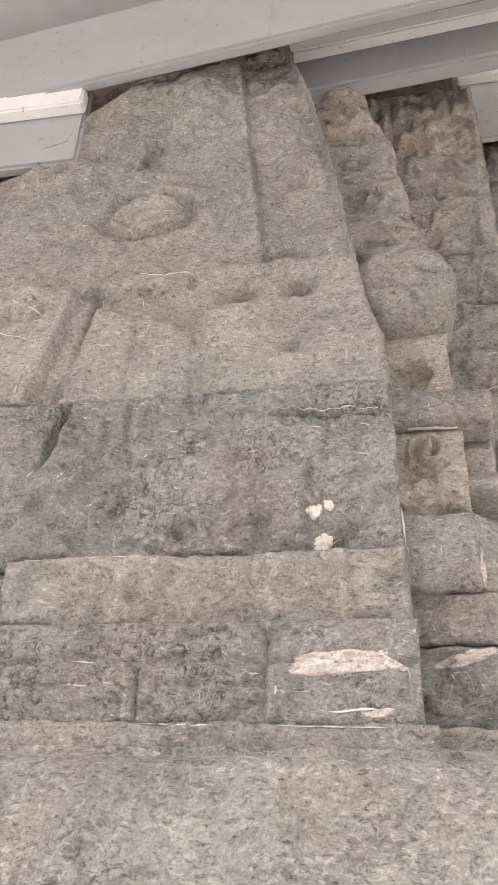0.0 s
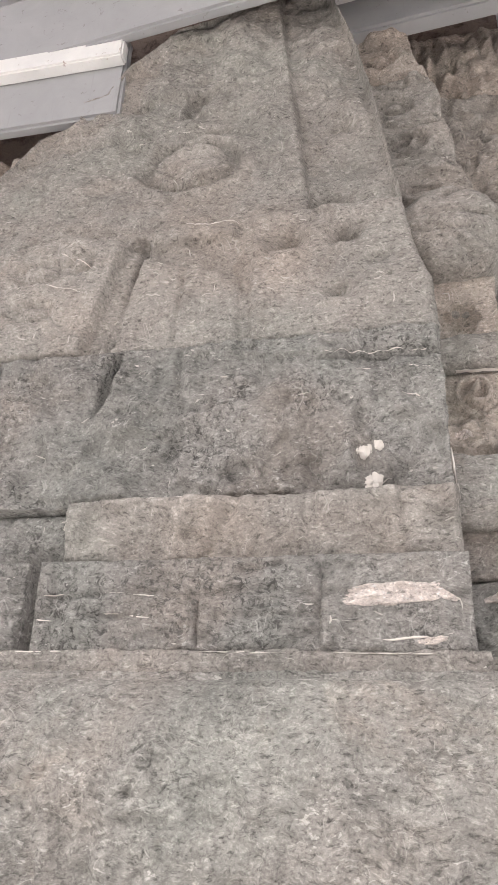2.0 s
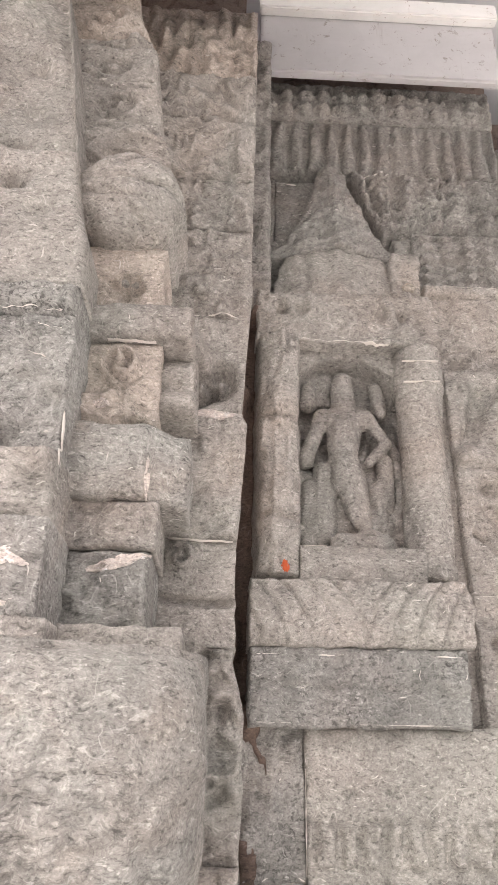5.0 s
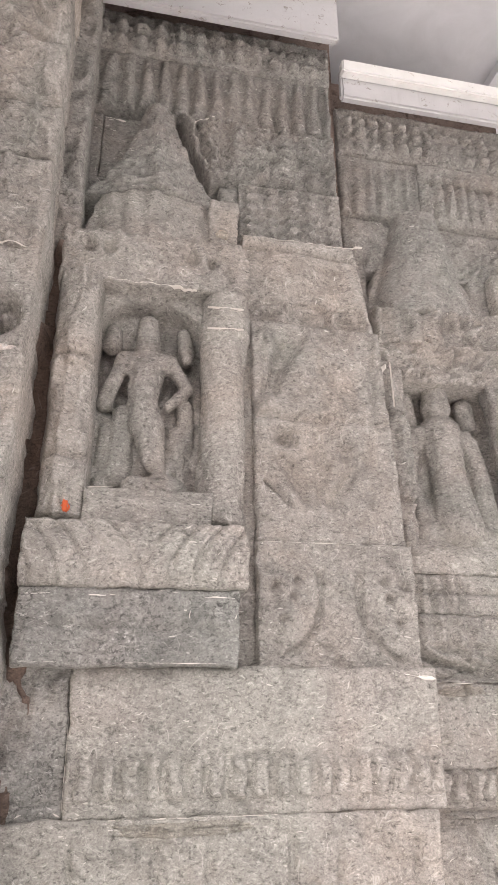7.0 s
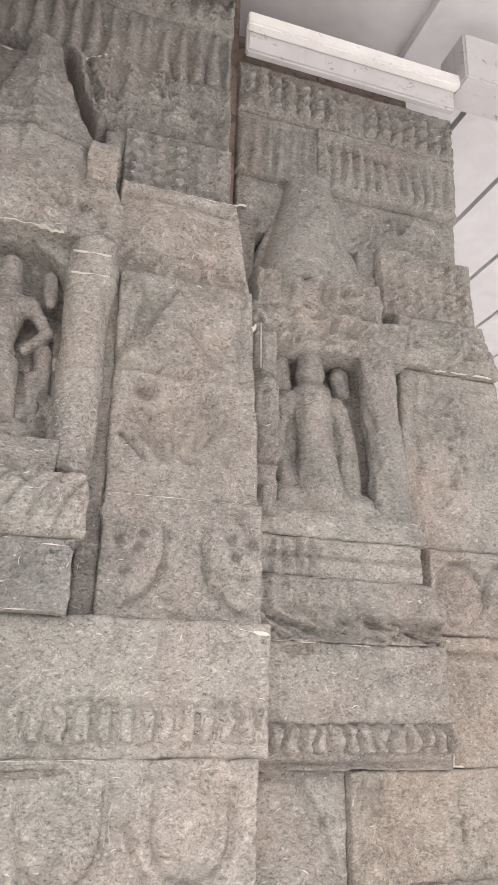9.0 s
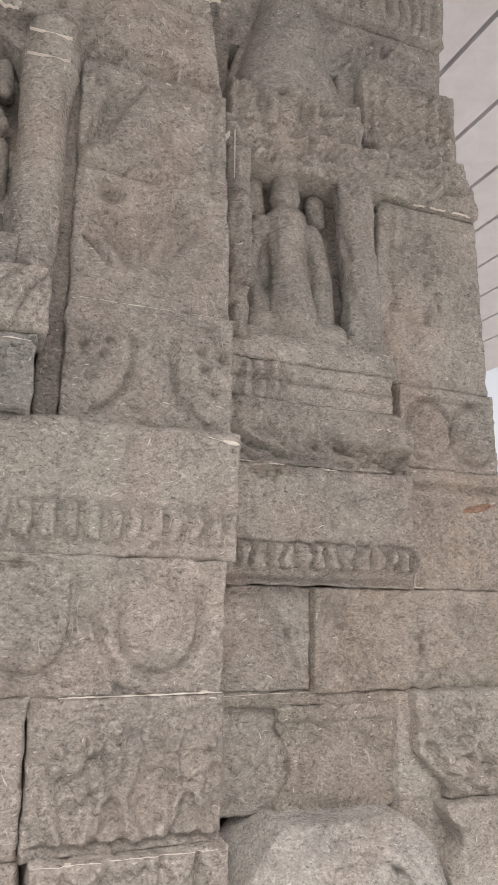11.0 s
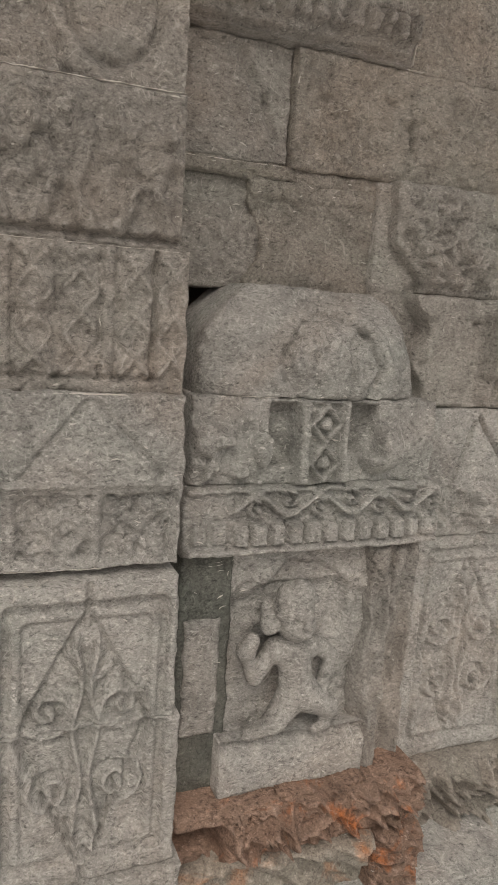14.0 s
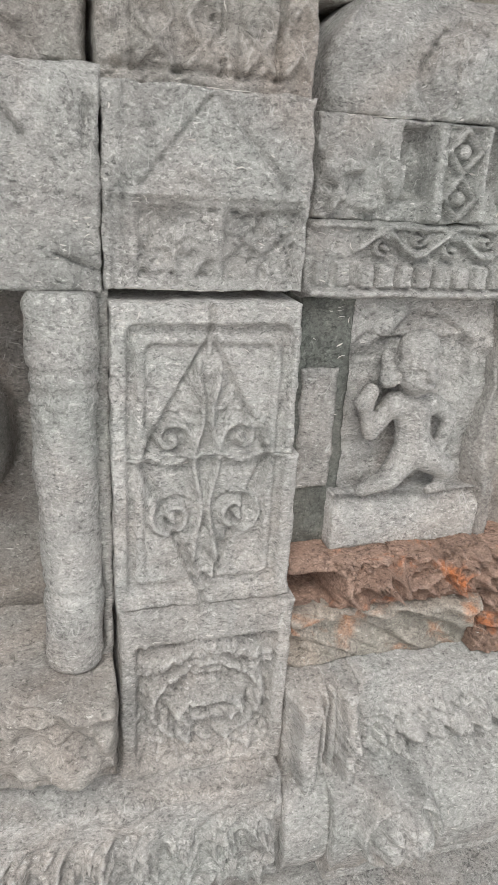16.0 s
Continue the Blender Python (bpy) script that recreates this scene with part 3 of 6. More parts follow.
def course_block(seed, gouge=None):
    def f(x, z):
        h = flat_scars(seed, 0.005)(x, z) + cut(np.abs(z - 2.155 + 0.004 * np.sin(x * 40)), 0.004, 0.006) + cut(np.abs(z - 2.128), 0.003, 0.006) * sstep(-0.2, 0.2, vnoise(x * 18, z * 3, seed))
        if gouge:
            ax, az, bx, bz = gouge
            h = h + cut(d_seg(x, z, ax, az, bx, bz), 0.006, 0.008)
        return h
    return f


for x0, x1, sd, g in ((-1.3, -0.5, 91, None), (-0.478, -0.2655, 92, None), (-0.2645, -0.1195, 93, (-0.215, 2.182, -0.155, 2.194)), (-0.1185, 0.049, 94, None)):
    slab("stone_block", x0, x1, 2.089, 2.198, 0.802, tower, S_DARK, course_block(sd, g), 0.3, 0.0038, 1.4, 0.003, wob=0.001, carve=1.3)
slab("ledge", -1.3, 0.06, 2.058, 2.087, 0.797, tower, S_GREY, None, 0.3, 0.006, 1.3, 0.006)
slab("ledge", 0.062, 0.2, 2.062, 2.09, 0.86, tower, S_GREY, None, 0.3, 0.006, 1.3, 0.006)


def cushion(x, z):
    """A rounded moulding, rough chiselled, with an eroded row of upright leaves below and a broken hole."""
    v = (z - 1.834) / 0.226
    h = 0.075 * np.sqrt(np.clip(1 - (2 * v - 0.94) ** 2, 0, 1)) - 0.075
    r = np.clip((x - 0.10) / 0.135, 0, 1)
    h = h - 0.15 * (1 - np.sqrt(np.clip(1 - r * r, 0, 1)))
    h = h + 0.005 * fbm(x * 26 + z * 10, z * 30, 99, 3) + 0.0035 * fbm(x * 70 + z * 40, z * 110, 97, 2)
    hole = np.hypot((x + 0.208) / 0.033, (z - 1.936) / 0.022)
    h = h - 0.016 * sstep(1.15, 0.7, hole) - 0.012 * np.exp(-(((x + 0.225) / 0.013) ** 2 + ((z - 1.925) / 0.006) ** 2))
    worn = 0.5 + 0.5 * sstep(-0.4, 0.4, fbm(x * 12, z * 12, 96, 2))
    u = np.mod(x + 0.02, 0.054) / 0.054 - 0.5
    leaf = np.abs(u) - 0.3 * np.sqrt(np.clip((1.905 - z) / 0.05, 0, 1))
    h = h + worn * 0.01 * sstep(0.06, -0.1, leaf) * sstep(1.85, 1.862, z) * sstep(1.906, 1.895, z)
    k = np.mod(x + 0.05, 0.09) / 0.09 - 0.5
    tri = np.abs(k) - 0.32 * np.clip((1.965 - z) / 0.04, 0, 1)
    h = h + worn * 0.007 * sstep(0.04, -0.06, tri) * sstep(1.92, 1.93, z)
    return h + cut(np.abs(z - 1.914), 0.004, 0.004) * worn


slab("cushion_moulding", -1.3, 0.232, 1.834, 2.06, 0.7, tower, S_CUSH, cushion, 0.4, 0.004, 1.7, 0.01, label="pale rounded cushion moulding with chisel marks", carve=1.0)
slab("stone_block", -1.3, 0.2, 1.6, 1.83, 0.82, tower, S_ROUGH, None, 0.25, 0.012, 2)

# stepped side of the tower, nearer step
side = empty("tower_buttress", (0.1, 0.93, 2.1), "stepped side of the stone tower with cushion stones", "relief")
S1R = piecewise((2.6, 0.15), (2.87, 0.115), (2.9, 0.128), (2.975, 0.112), (3.03, 0.1), (3.183, 0.088), (3.27, 0.047), (3.4, 0.035))


def scallop(amount, n, z0, z1):
    return lambda z: amount * np.abs(np.sin(np.pi * n * (z - z0) / (z1 - z0)))


for z0, z1, sd in ((2.842, 2.97, 1), (2.972, 3.09, 2), (3.092, 3.2, 3), (3.202, 3.4, 4)):
    slab("stone_block", -0.14, 0.1, z0, z1, 0.968, side, S_WARM if sd < 4 else S_COMB, lambda x, z, sd=sd: 0.01 * sstep(-0.1, 0.5, fbm(x * 17, z * 24, 120 + sd, 2)) + cut(d_ell(x, z, 0.07 - sd * 0.02, 2.785 + 0.115 * sd, 0.026, 0.016), 0.006, 0.011) + cut(np.abs(z - 2.85 - 0.112 * sd + 0.006 * np.sin(x * 50)), 0.005, 0.008) + cut(d_seg(x, z, -0.03 - 0.02 * sd, 2.76 + 0.115 * sd, 0.0 - 0.02 * sd, 2.79 + 0.115 * sd), 0.007, 0.008), 0.22, 0.0045, 1.3, 0.016, None, lambda z, z0=z0, z1=z1: S1R(z) + 0.008 * np.abs(np.sin(np.pi * (z - z0) / (z1 - z0))))


def ball(x, z):
    r = np.hypot((x - 0.078) / 0.088, (z - 2.762) / 0.082)
    lobe = np.arctan2(z - 2.762, x - 0.03)
    h = 0.06 * np.sqrt(np.clip(1.03 - r * r, 0, 1)) - 0.02
    return h - 0.018 * np.exp(-(np.sin(lobe * 4.5) / 0.25) ** 2) * sstep(0.05, 0.11, x) + cut(np.abs(z - 2.735 + 0.25 * (x - 0.06)), 0.004, 0.008) + 0.005 * fbm(x * 40, z * 40, 125, 3)


def ball_side(sign, wide):
    return lambda z: 0.078 + sign * wide * np.sqrt(np.clip(1 - ((z - 2.762) / 0.084) ** 2, 0.02, 1)) + (0.014 * np.abs(np.sin((z - 2.68) * 58)) if sign > 0 else 0)


slab("amalaka_stone", -0.02, 0.16, 2.682, 2.842, 0.905, side, S_WARM, ball, 0.2, 0.004, 1.4, 0.02, ball_side(-1, 0.088), ball_side(1, 0.078), label="pale ribbed cushion stone with a lobed edge", carve=1.0)
slab("stone_block", -0.02, 0.14, 2.63, 2.84, 0.96, side, S_WARM, None, 0.2, 0.006, 1.2)
slab("stone_block", -0.02, 0.142, 2.568, 2.69, 0.945, side, S_COMB, lambda x, z: rosette(x, z, 0.085, 2.612, 0.03, 7, -0.012), 0.2, 0.0042, 1.2)
slab("stone_block", -0.02, 0.19, 2.512, 2.566, 0.925, side, S_GREY, lambda x, z: 0.015 * np.sqrt(np.clip(1 - ((z - 2.54) / 0.03) ** 2, 0, 1)), 0.2, 0.0045, 1.2, 0.02, carve=1.0)
slab("stone_block", -0.02, 0.146, 2.368, 2.509, 0.94, side, S_COMB, lambda x, z: spiral(x, z, 0.095, 2.468, 0.032, 1.6, 1, 0.5, 0.014) + leafage(x, z, 0.03, 0.01, 131) * sstep(2.44, 2.42, z), 0.2, 0.004, 1.2)
slab("stone_block", 0.14, 0.198, 2.42, 2.52, 0.99, side, S_WARM, lambda x, z: 0.012 * np.abs(np.sin(z * 60)), 0.2, 0.005, 1.2, 0.02)
slab("stone_block", -0.02, 0.196, 2.26, 2.365, 0.91, side, S_CUSH, lambda x, z: 0.02 * np.sqrt(np.clip(1 - ((z - 2.31) / 0.06) ** 2, 0, 1)) - 0.05 * sstep(0.12, 0.2, x), 0.2, 0.0045, 1.0, 0.02, carve=1.0)
slab("stone_block", -0.02, 0.16, 2.197, 2.257, 0.915, side, S_GREY, flat_scars(133, 0.008), 0.2, 0.0045, 1.5, 0.012)
slab("stone_block", -0.02, 0.153, 2.093, 2.194, 0.93, side, S_DARK, flat_scars(134, 0.008), 0.2, 0.0045, 1.5, 0.012)

# farther step
back_side = empty("tower_buttress", (0.2, 1.07, 1.8), "narrow stack of carved stones behind the tower", "relief")
S2R = piecewise((1.5, 0.276), (2.007, 0.284), (2.07, 0.268), (2.25, 0.268), (2.44, 0.28), (2.46, 0.27), (2.7, 0.284), (3.5, 0.286))


def stack_relief(i):
    def f(x, z):
        if i == 0:
            return flutes(x + 0.9 * (z - 3.3) * (x - 0.17), 0.034, 0.006) - 0.004 + 0.008 * fbm(x * 30, z * 20, 149, 3)
        if i in (1, 2):
            return leafage(x, z, 0.05, 0.01, 140 + i) + cut(d_ell(x, z, 0.2, 3.12 - 0.12 * (i - 1), 0.04, 0.025), 0.01, 0.012)
        if i in (3, 4):
            return leafage(x, z, 0.032, 0.009, 150 + i)
        if i == 6:
            return up(d_seg(x, z, 0.17, 2.63, 0.21, 2.53) - 0.016, 0.012) + cut(d_ell(x, z, 0.2, 2.515, 0.016, 0.018), 0.012, 0.022) + cut(d_ell(x, z, 0.235, 2.53, 0.014, 0.02), 0.01, 0.02)
        if i == 8:
            return spiral(x, z, 0.185, 2.225, 0.022, 1.4, 1, 0, 0.012) + cut(np.abs(z - 2.16 - 2 * (x - 0.22) ** 2), 0.006, 0.01)
        if i == 9:
            return leafage(x, z, 0.04, 0.016, 160) + cut(np.abs(x - 0.215 - 0.2 * (z - 2.0)), 0.008, 0.014)
        return flat_scars(165 + i, 0.007)(x, z)
    return f


for i, (z0, z1) in enumerate(((3.245, 3.45), (3.12, 3.242), (2.985, 3.117), (2.86, 2.982), (2.745, 2.857), (2.655, 2.742), (2.462, 2.652), (2.255, 2.459), (2.1, 2.252), (1.83, 2.097), (1.5, 1.827))):
    slab("stone_block", -0.02, 0.275, z0, z1, 1.075 - (0.012 if i in (7, 10) else 0) + (0.02 if i in (3, 4) else 0), back_side, S_GREY if i else S_COMB, stack_relief(i), 0.3, 0.0042, 1.3, 0.005, None, S2R)

# ---- joint between tower and bay ----
slab("joint_stone", 0.255, 0.325, 2.78, 3.55, 1.225, wall, S_TOP, flat_scars(171, 0.008), 0.2, 0.006, 2.0, 0.004)
slab("earth_joint", 0.255, 0.33, -0.2, 2.78, 1.27, wall, M_EARTH, lambda x, z: 0.03 * sstep(-0.1, 0.8, fbm(x * 30, z * 14, 170, 3)), 0.2, 0.008, 2.0, 0.004)

# ---- first niche bay ----
niche_b = empty("niche_shrine", (0.47, 1.2, 2.0), "stone wall shrine with gabled canopy, two columns and lotus plinth", "shrine", group="wall shrines")


def lumps_row(px, pz, ox, oz, r, h, seed, worn=0.5):
    return lambda x, z: knobs(x + 0.004 * vnoise(x * 30, z * 30, seed), z, px, pz, r, h, ox, oz) * (1 - worn * sstep(0, 0.6, fbm(x * 9, z * 12, seed + 1, 2)))


def frieze_beads(ox, oz, px, seed):
    def f(x, z):
        h = lumps_row(px, 0.047, ox, oz, 0.018, 0.012, seed, 0.6)(x, z)
        h = h + lumps_row(px, 0.047, ox + px / 2, oz, 0.008, 0.008, seed + 3)(x, z)
        return h - 0.012 * sstep(oz + 0.05, oz + 0.12, z)
    return f


def tassels(x, z, px, z0, z1, seed):
    """Hanging pleats, wider at the foot."""
    v = (z - z0) / (z1 - z0)
    k = np.floor(x / px)
    t = x / px - k - 0.5 + 0.1 * (lattice(k.astype(np.int64), k.astype(np.int64) * 0, seed) - 0.5) * v
    w = 0.46 - 0.22 * v
    t = t + 0.16 * fbm(x * 14, z * 9, seed + 2, 2)
    return 0.009 * np.sqrt(np.clip(1 - (t / w) ** 2, 0, 1)) * (0.55 + 0.6 * sstep(-0.5, 0.6, fbm(x * 9, z * 7, seed, 2))) * sstep(1.0, 0.8, v)


slab("frieze", 0.302, 0.9, 3.437, 3.56, 1.335, niche_b, S_TOP, frieze_beads(0.302, 3.44, 0.048, 180), 0.12, 0.004, 1.5, 0.008)
slab("pleated_band", 0.302, 0.9, 3.255, 3.434, 1.345, niche_b, S_TOP, lambda x, z: tassels(x, z, 0.042, 3.255, 3.434, 181), 0.12, 0.0042, 1.4, 0.006)
slab("side_panel", 0.302, 0.345, 3.06, 3.25, 1.36, niche_b, S_TOP, None, 0.1, 0.006)
slab("side_panel", 0.35, 0.45, 3.06, 3.25, 1.365, niche_b, S_TOP, None, 0.1, 0.006)
slab("side_panel", 0.302, 0.5, 2.75, 3.055, 1.35, niche_b, S_TOP, lambda x, z: cut(np.abs(z - 2.93), 0.004, 0.01), 0.1, 0.006, 1.2)


def gable(cx, z0, z1, wide, h):
    def f(x, z):
        v = (z - z0) / (z1 - z0)
        half = wide * (1 - 0.75 * v)
        s = np.abs(x - cx) / half
        steps = 0.014 * np.abs(((z - z0) / 0.03 + 2.0 * np.abs(x - cx)) % 1 - 0.5) * (v < 0.75)
        return h * (1 - np.minimum(s, 1) ** 1.3) * (1 - 0.35 * v) + steps - 0.02 * v + 0.012 * np.exp(-((x - cx) / 0.014) ** 2) * (v < 0.8)
    return f


slab("gable_roof", 0.325, 0.63, 2.955, 3.228, 1.3, niche_b, S_TOP, gable(0.475, 2.955, 3.228, 0.165, 0.06), 0.1, 0.0042, 2.2, 0.014, carve=1.0, lump=0.008, lump_size=0.035, left=
     lambda z: np.interp(z, [2.955, 2.99, 3.05, 3.12, 3.18, 3.215, 3.228], [0.318, 0.362, 0.39, 0.418, 0.436, 0.438, 0.446]), right=lambda z: np.interp(z, [2.955, 2.975, 3.02, 3.09, 3.15, 3.2, 3.228], [0.635, 0.6, 0.572, 0.545, 0.522, 0.512, 0.504]))
slab("canopy", 0.325, 0.6, 2.81, 2.952, 1.27, niche_b, S_GREY, lambda x, z: 0.05 * (1 - np.minimum(np.abs(x - 0.47) / 0.15, 1) ** 1.5) + flutes(x, 0.045, 0.008) - 0.03 * (z - 2.81) / 0.14, 0.12, 0.0042, 1.6, 0.014, lambda z: 0.325 + 0.25 * (z - 2.81), None, carve=1.0)
slab("canopy", 0.59, 0.648, 2.83, 2.952, 1.26, niche_b, S_GREY, lambda x, z: 0.01 * sstep(2.91, 2.93, z), 0.12, 0.0045, 1.2, carve=1.0)
slab("canopy", 0.302, 0.668, 2.7, 2.813, 1.215, niche_b, S_GREY, lambda x, z: leafage(x, z, 0.028, 0.009, 190) + cut(np.hypot(x - 0.35, z - 2.775), 0.011, 0.03) + cut(np.hypot(x - 0.388, z - 2.775), 0.011, 0.03) + cut(np.hypot(x - 0.55, z - 2.77), 0.012, 0.024) + cut(np.hypot(x - 0.59, z - 2.765), 0.011, 0.024), 0.14, 0.004, 1.6, 0.014, None, lambda z: 0.665 - 0.35 * np.maximum(z - 2.77, 0), carve=1.0)
slab("niche_back", 0.36, 0.61, 2.24, 2.72, 1.315, niche_b, S_GREY, lambda x, z: 0.045 * sstep(2.56, 2.4, z) + 0.012 * fbm(x * 26, z * 20, 191, 3) + 0.008 * fbm(x * 60, z * 30, 192, 2), 0.08, 0.005, 1.4, carve=1.0)
slab("arch", 0.375, 0.59, 2.6, 2.702, 1.25, niche_b, S_GREY, lambda x, z: -0.06 * sstep(-0.012, 0.0, 0.075 * np.sqrt(np.clip(1 - ((x - 0.478) / 0.1) ** 2, 0, 1)) - (z - 2.6)) + cut(d_ell(x, z, 0.49, 2.665, 0.02, 0.02), 0.01, 0.02), 0.06, 0.004, 1.3, 0.004, carve=1.0)


def pil_shaft(cx, w, seed):
    return lambda x, z: 0.03 * np.sqrt(np.clip(1 - ((x - cx) / w) ** 2, 0, 1)) + 0.006 * sstep(0.1, 0.6, fbm(x * 22, z * 11, seed, 3)) + 0.005 * np.abs(fbm(x * 60, z * 9, seed + 4, 2)) + cut(np.abs(np.mod(z, 0.19) - 0.05), 0.005, 0.008)


slab("column", 0.302, 0.384, 2.225, 2.715, 1.245, niche_b, S_GREY, pil_shaft(0.343, 0.045, 195), 0.1, 0.004, 1.6, 0.016)
drum("column", 0.618, 1.245, 2.235, 2.7, lambda v: 0.043 + 0.005 * np.exp(-((v - 0.82) / 0.02) ** 2) + 0.004 * (v > 0.84) + 0.004 * (v < 0.06), niche_b, S_GREY, lean=0.006, label="worn round stone column with ring mouldings")
slab("pedestal", 0.38, 0.592, 2.222, 2.283, 1.19, niche_b, S_GREY, lambda x, z: -0.01 * sstep(2.26, 2.29, z), 0.14, 0.0045, 1.2, 0.012)


def lotus(cx, px, z0, z1, seed):
    """Slanting lotus petals, mirrored about cx."""
    def f(x, z):
        v = (z - z0) / (z1 - z0)
        s = np.abs(x - cx) - 0.034 * v * v
        k = np.mod(s, px) / px
        return 0.012 * np.sin(np.pi * np.clip(v, 0, 1)) ** 0.6 + 0.006 * np.sqrt(np.clip(np.sin(np.pi * k), 0, 1)) * sstep(0.0, 0.25, v) + cut(np.minimum(k, 1 - k) * px, 0.0035, 0.006) + cut(np.abs(k - 0.55) * px, 0.0025, 0.003)
    return f


slab("plinth", 0.296, 0.646, 2.116, 2.218, 1.16, niche_b, S_GREY, lotus(0.475, 0.042, 2.116, 2.2, 200), 0.2, 0.004, 1.4, 0.01, label="stone plinth carved with slanting lotus petals", carve=1.0)
slab("plinth", 0.296, 0.634, 2.0, 2.116, 1.17, niche_b, S_DARK, lambda x, z: 0.012 * np.sqrt(np.clip(1 - ((z - 2.085) / 0.03) ** 2, 0, 1)) + flat_scars(201, 0.008)(x, z), 0.2, 0.0042, 2.2, 0.012, carve=1.0)

# ---- tall pilaster with carved faces ----
pil = empty("pilaster", (0.81, 1.24, -0.1), "tall stone pilaster of stacked carved panels", "pilaster")


def small_motifs(px, pz, ox, oz, h, seed):
    def f(x, z):
        u, v = np.mod(x - ox, px) / px - 0.5, np.mod(z - oz, pz) / pz - 0.5
        a = 0.32 * np.abs(np.sin(3 * np.pi * (v + 0.5))) + 0.08
        return (h * sstep(a, a - 0.14, np.abs(u)) + cut(np.abs(v - 0.42), 0.06, h * 0.7)) * (0.8 + 0.3 * vnoise(x * 14, z * 14, seed))
    return f


slab("panel", 0.53, 0.902, 3.075, 3.25, 1.335, pil, S_TOP, lambda x, z: leafage(x, z, 0.045, 0.01, 210) + small_motifs(0.06, 0.08, 0.57, 3.08, 0.009, 212)(x, z) + cut(d_seg(x, z, 0.56, 3.25, 0.6, 3.09), 0.008, 0.01), 0.12, 0.0042, 1.3, 0.01, lambda z: np.interp(z, [3.075, 3.25], [0.6, 0.52]), None)
slab("panel", 0.625, 0.665, 2.84, 3.07, 1.345, pil, S_TOP, None, 0.1, 0.006)
slab("panel", 0.668, 0.905, 2.893, 3.071, 1.325, pil, S_TOP, small_motifs(0.048, 0.085, 0.668, 2.9, 0.012, 211), 0.12, 0.004, 1.3, 0.008)


def roundels(x, z):
    h = 0.004 * fbm(x * 20, z * 20, 220, 2)
    for cx in (0.72, 0.805, 0.885):
        h = h + cut(np.hypot((x - cx) * 0.75, z - 2.7), 0.02, 0.014) + cut(np.abs(np.hypot((x - cx) * 0.8, z - 2.7) - 0.032), 0.005, 0.006)
    return h + cut(np.abs(z - 2.86), 0.006, 0.008)


slab("panel", 0.664, 0.93, 2.665, 2.888, 1.27, pil, S_GREY, roundels, 0.16, 0.0045, 1.3, 0.008, None, lambda z: 0.945 - 0.16 * (z - 2.665))


def shaft_relief(x, z):
    """A rubbed upright triangle between two sunk leaves, over a sunk V with two eyes."""
    h = 0.003 * fbm(x * 30, z * 24, 222, 3)
    tri = np.maximum(np.abs(x - 0.79) - 0.11 * np.clip((2.64 - z) / 0.18, 0, 1), 2.462 - z)
    h = h + up(tri, 0.006, 0.012)
    h = h + cut(d_seg(x, z, 0.742, 2.612, 0.714, 2.515), 0.017, 0.011) + cut(d_seg(x, z, 0.822, 2.56, 0.875, 2.49), 0.013, 0.01)
    h = h + cut(np.abs(z - 2.457), 0.004, 0.004)
    for cx, cz in ((0.745, 2.416), (0.866, 2.40)):
        h = h + cut(np.hypot((x - cx) * 0.8, z - cz), 0.015, 0.012)
    h = h + cut(d_seg(x, z, 0.727, 2.382, 0.782, 2.298), 0.012, 0.007) + cut(d_seg(x, z, 0.894, 2.382, 0.828, 2.298), 0.012, 0.007)
    h = h + cut(d_seg(x, z, 0.805, 2.39, 0.805, 2.31), 0.01, 0.005) + cut(d_seg(x, z, 0.70, 2.33, 0.75, 2.285), 0.003, 0.006)
    return h + cut(np.abs(x - 0.7), 0.003, 0.003) * (z > 2.46) + cut(np.abs(x - 0.925), 0.004, 0.004) * (z > 2.46)


slab("panel", 0.676, 0.95, 2.218, 2.662, 1.245, pil, S_GREY, shaft_relief, 0.18, 0.0042, 1.2, 0.006, lambda z: 0.684 - 0.02 * (z - 2.2), lambda z: 0.967 - 0.055 * (z - 2.2), carve=2.4)


def scoops(x, z):
    h = 0.003 * fbm(x * 34, z * 34, 224, 3)
    for cx, r, sgn in ((0.715, 0.082, 1), (0.955, 0.088, -1)):
        q = np.hypot(x - cx, (z - 2.13) * 0.75) - r
        on = sstep(0.0, 0.02, (x - cx) * sgn) * sstep(2.17, 2.155, z)
        h = h + on * (cut(np.abs(q), 0.005, 0.007) + up(q, 0.001, 0.008))
        for dx, dz in ((0.0, 0.02), (0.03, 0.0), (0.01, -0.04), (0.04, 0.03)):
            h = h + cut(np.hypot(x - cx - sgn * dx, z - 2.12 - dz), 0.007, 0.009)
    return h


slab("panel", 0.684, 0.972, 2.0, 2.216, 1.24, pil, S_GREY, scoops, 0.18, 0.004, 1.3, 0.003)
slab("panel", 0.645, 0.682, 2.004, 2.66, 1.262, pil, S_GREY, None, 0.14, 0.006, 1.3)


def teeth(px, z0, z1, h, seed):
    def f(x, z):
        u = np.mod(x, px) / px - 0.5
        return h * (sstep(0.36, 0.26, np.abs(u)) * sstep(z0 - 0.004, z0 + 0.004, z) * sstep(z1 + 0.004, z1 - 0.004, z)) * (0.55 + 0.75 * np.abs(fbm(x * 20, z * 26, seed, 2))) + cut(np.abs(z - z1), 0.004, 0.004)
    return f


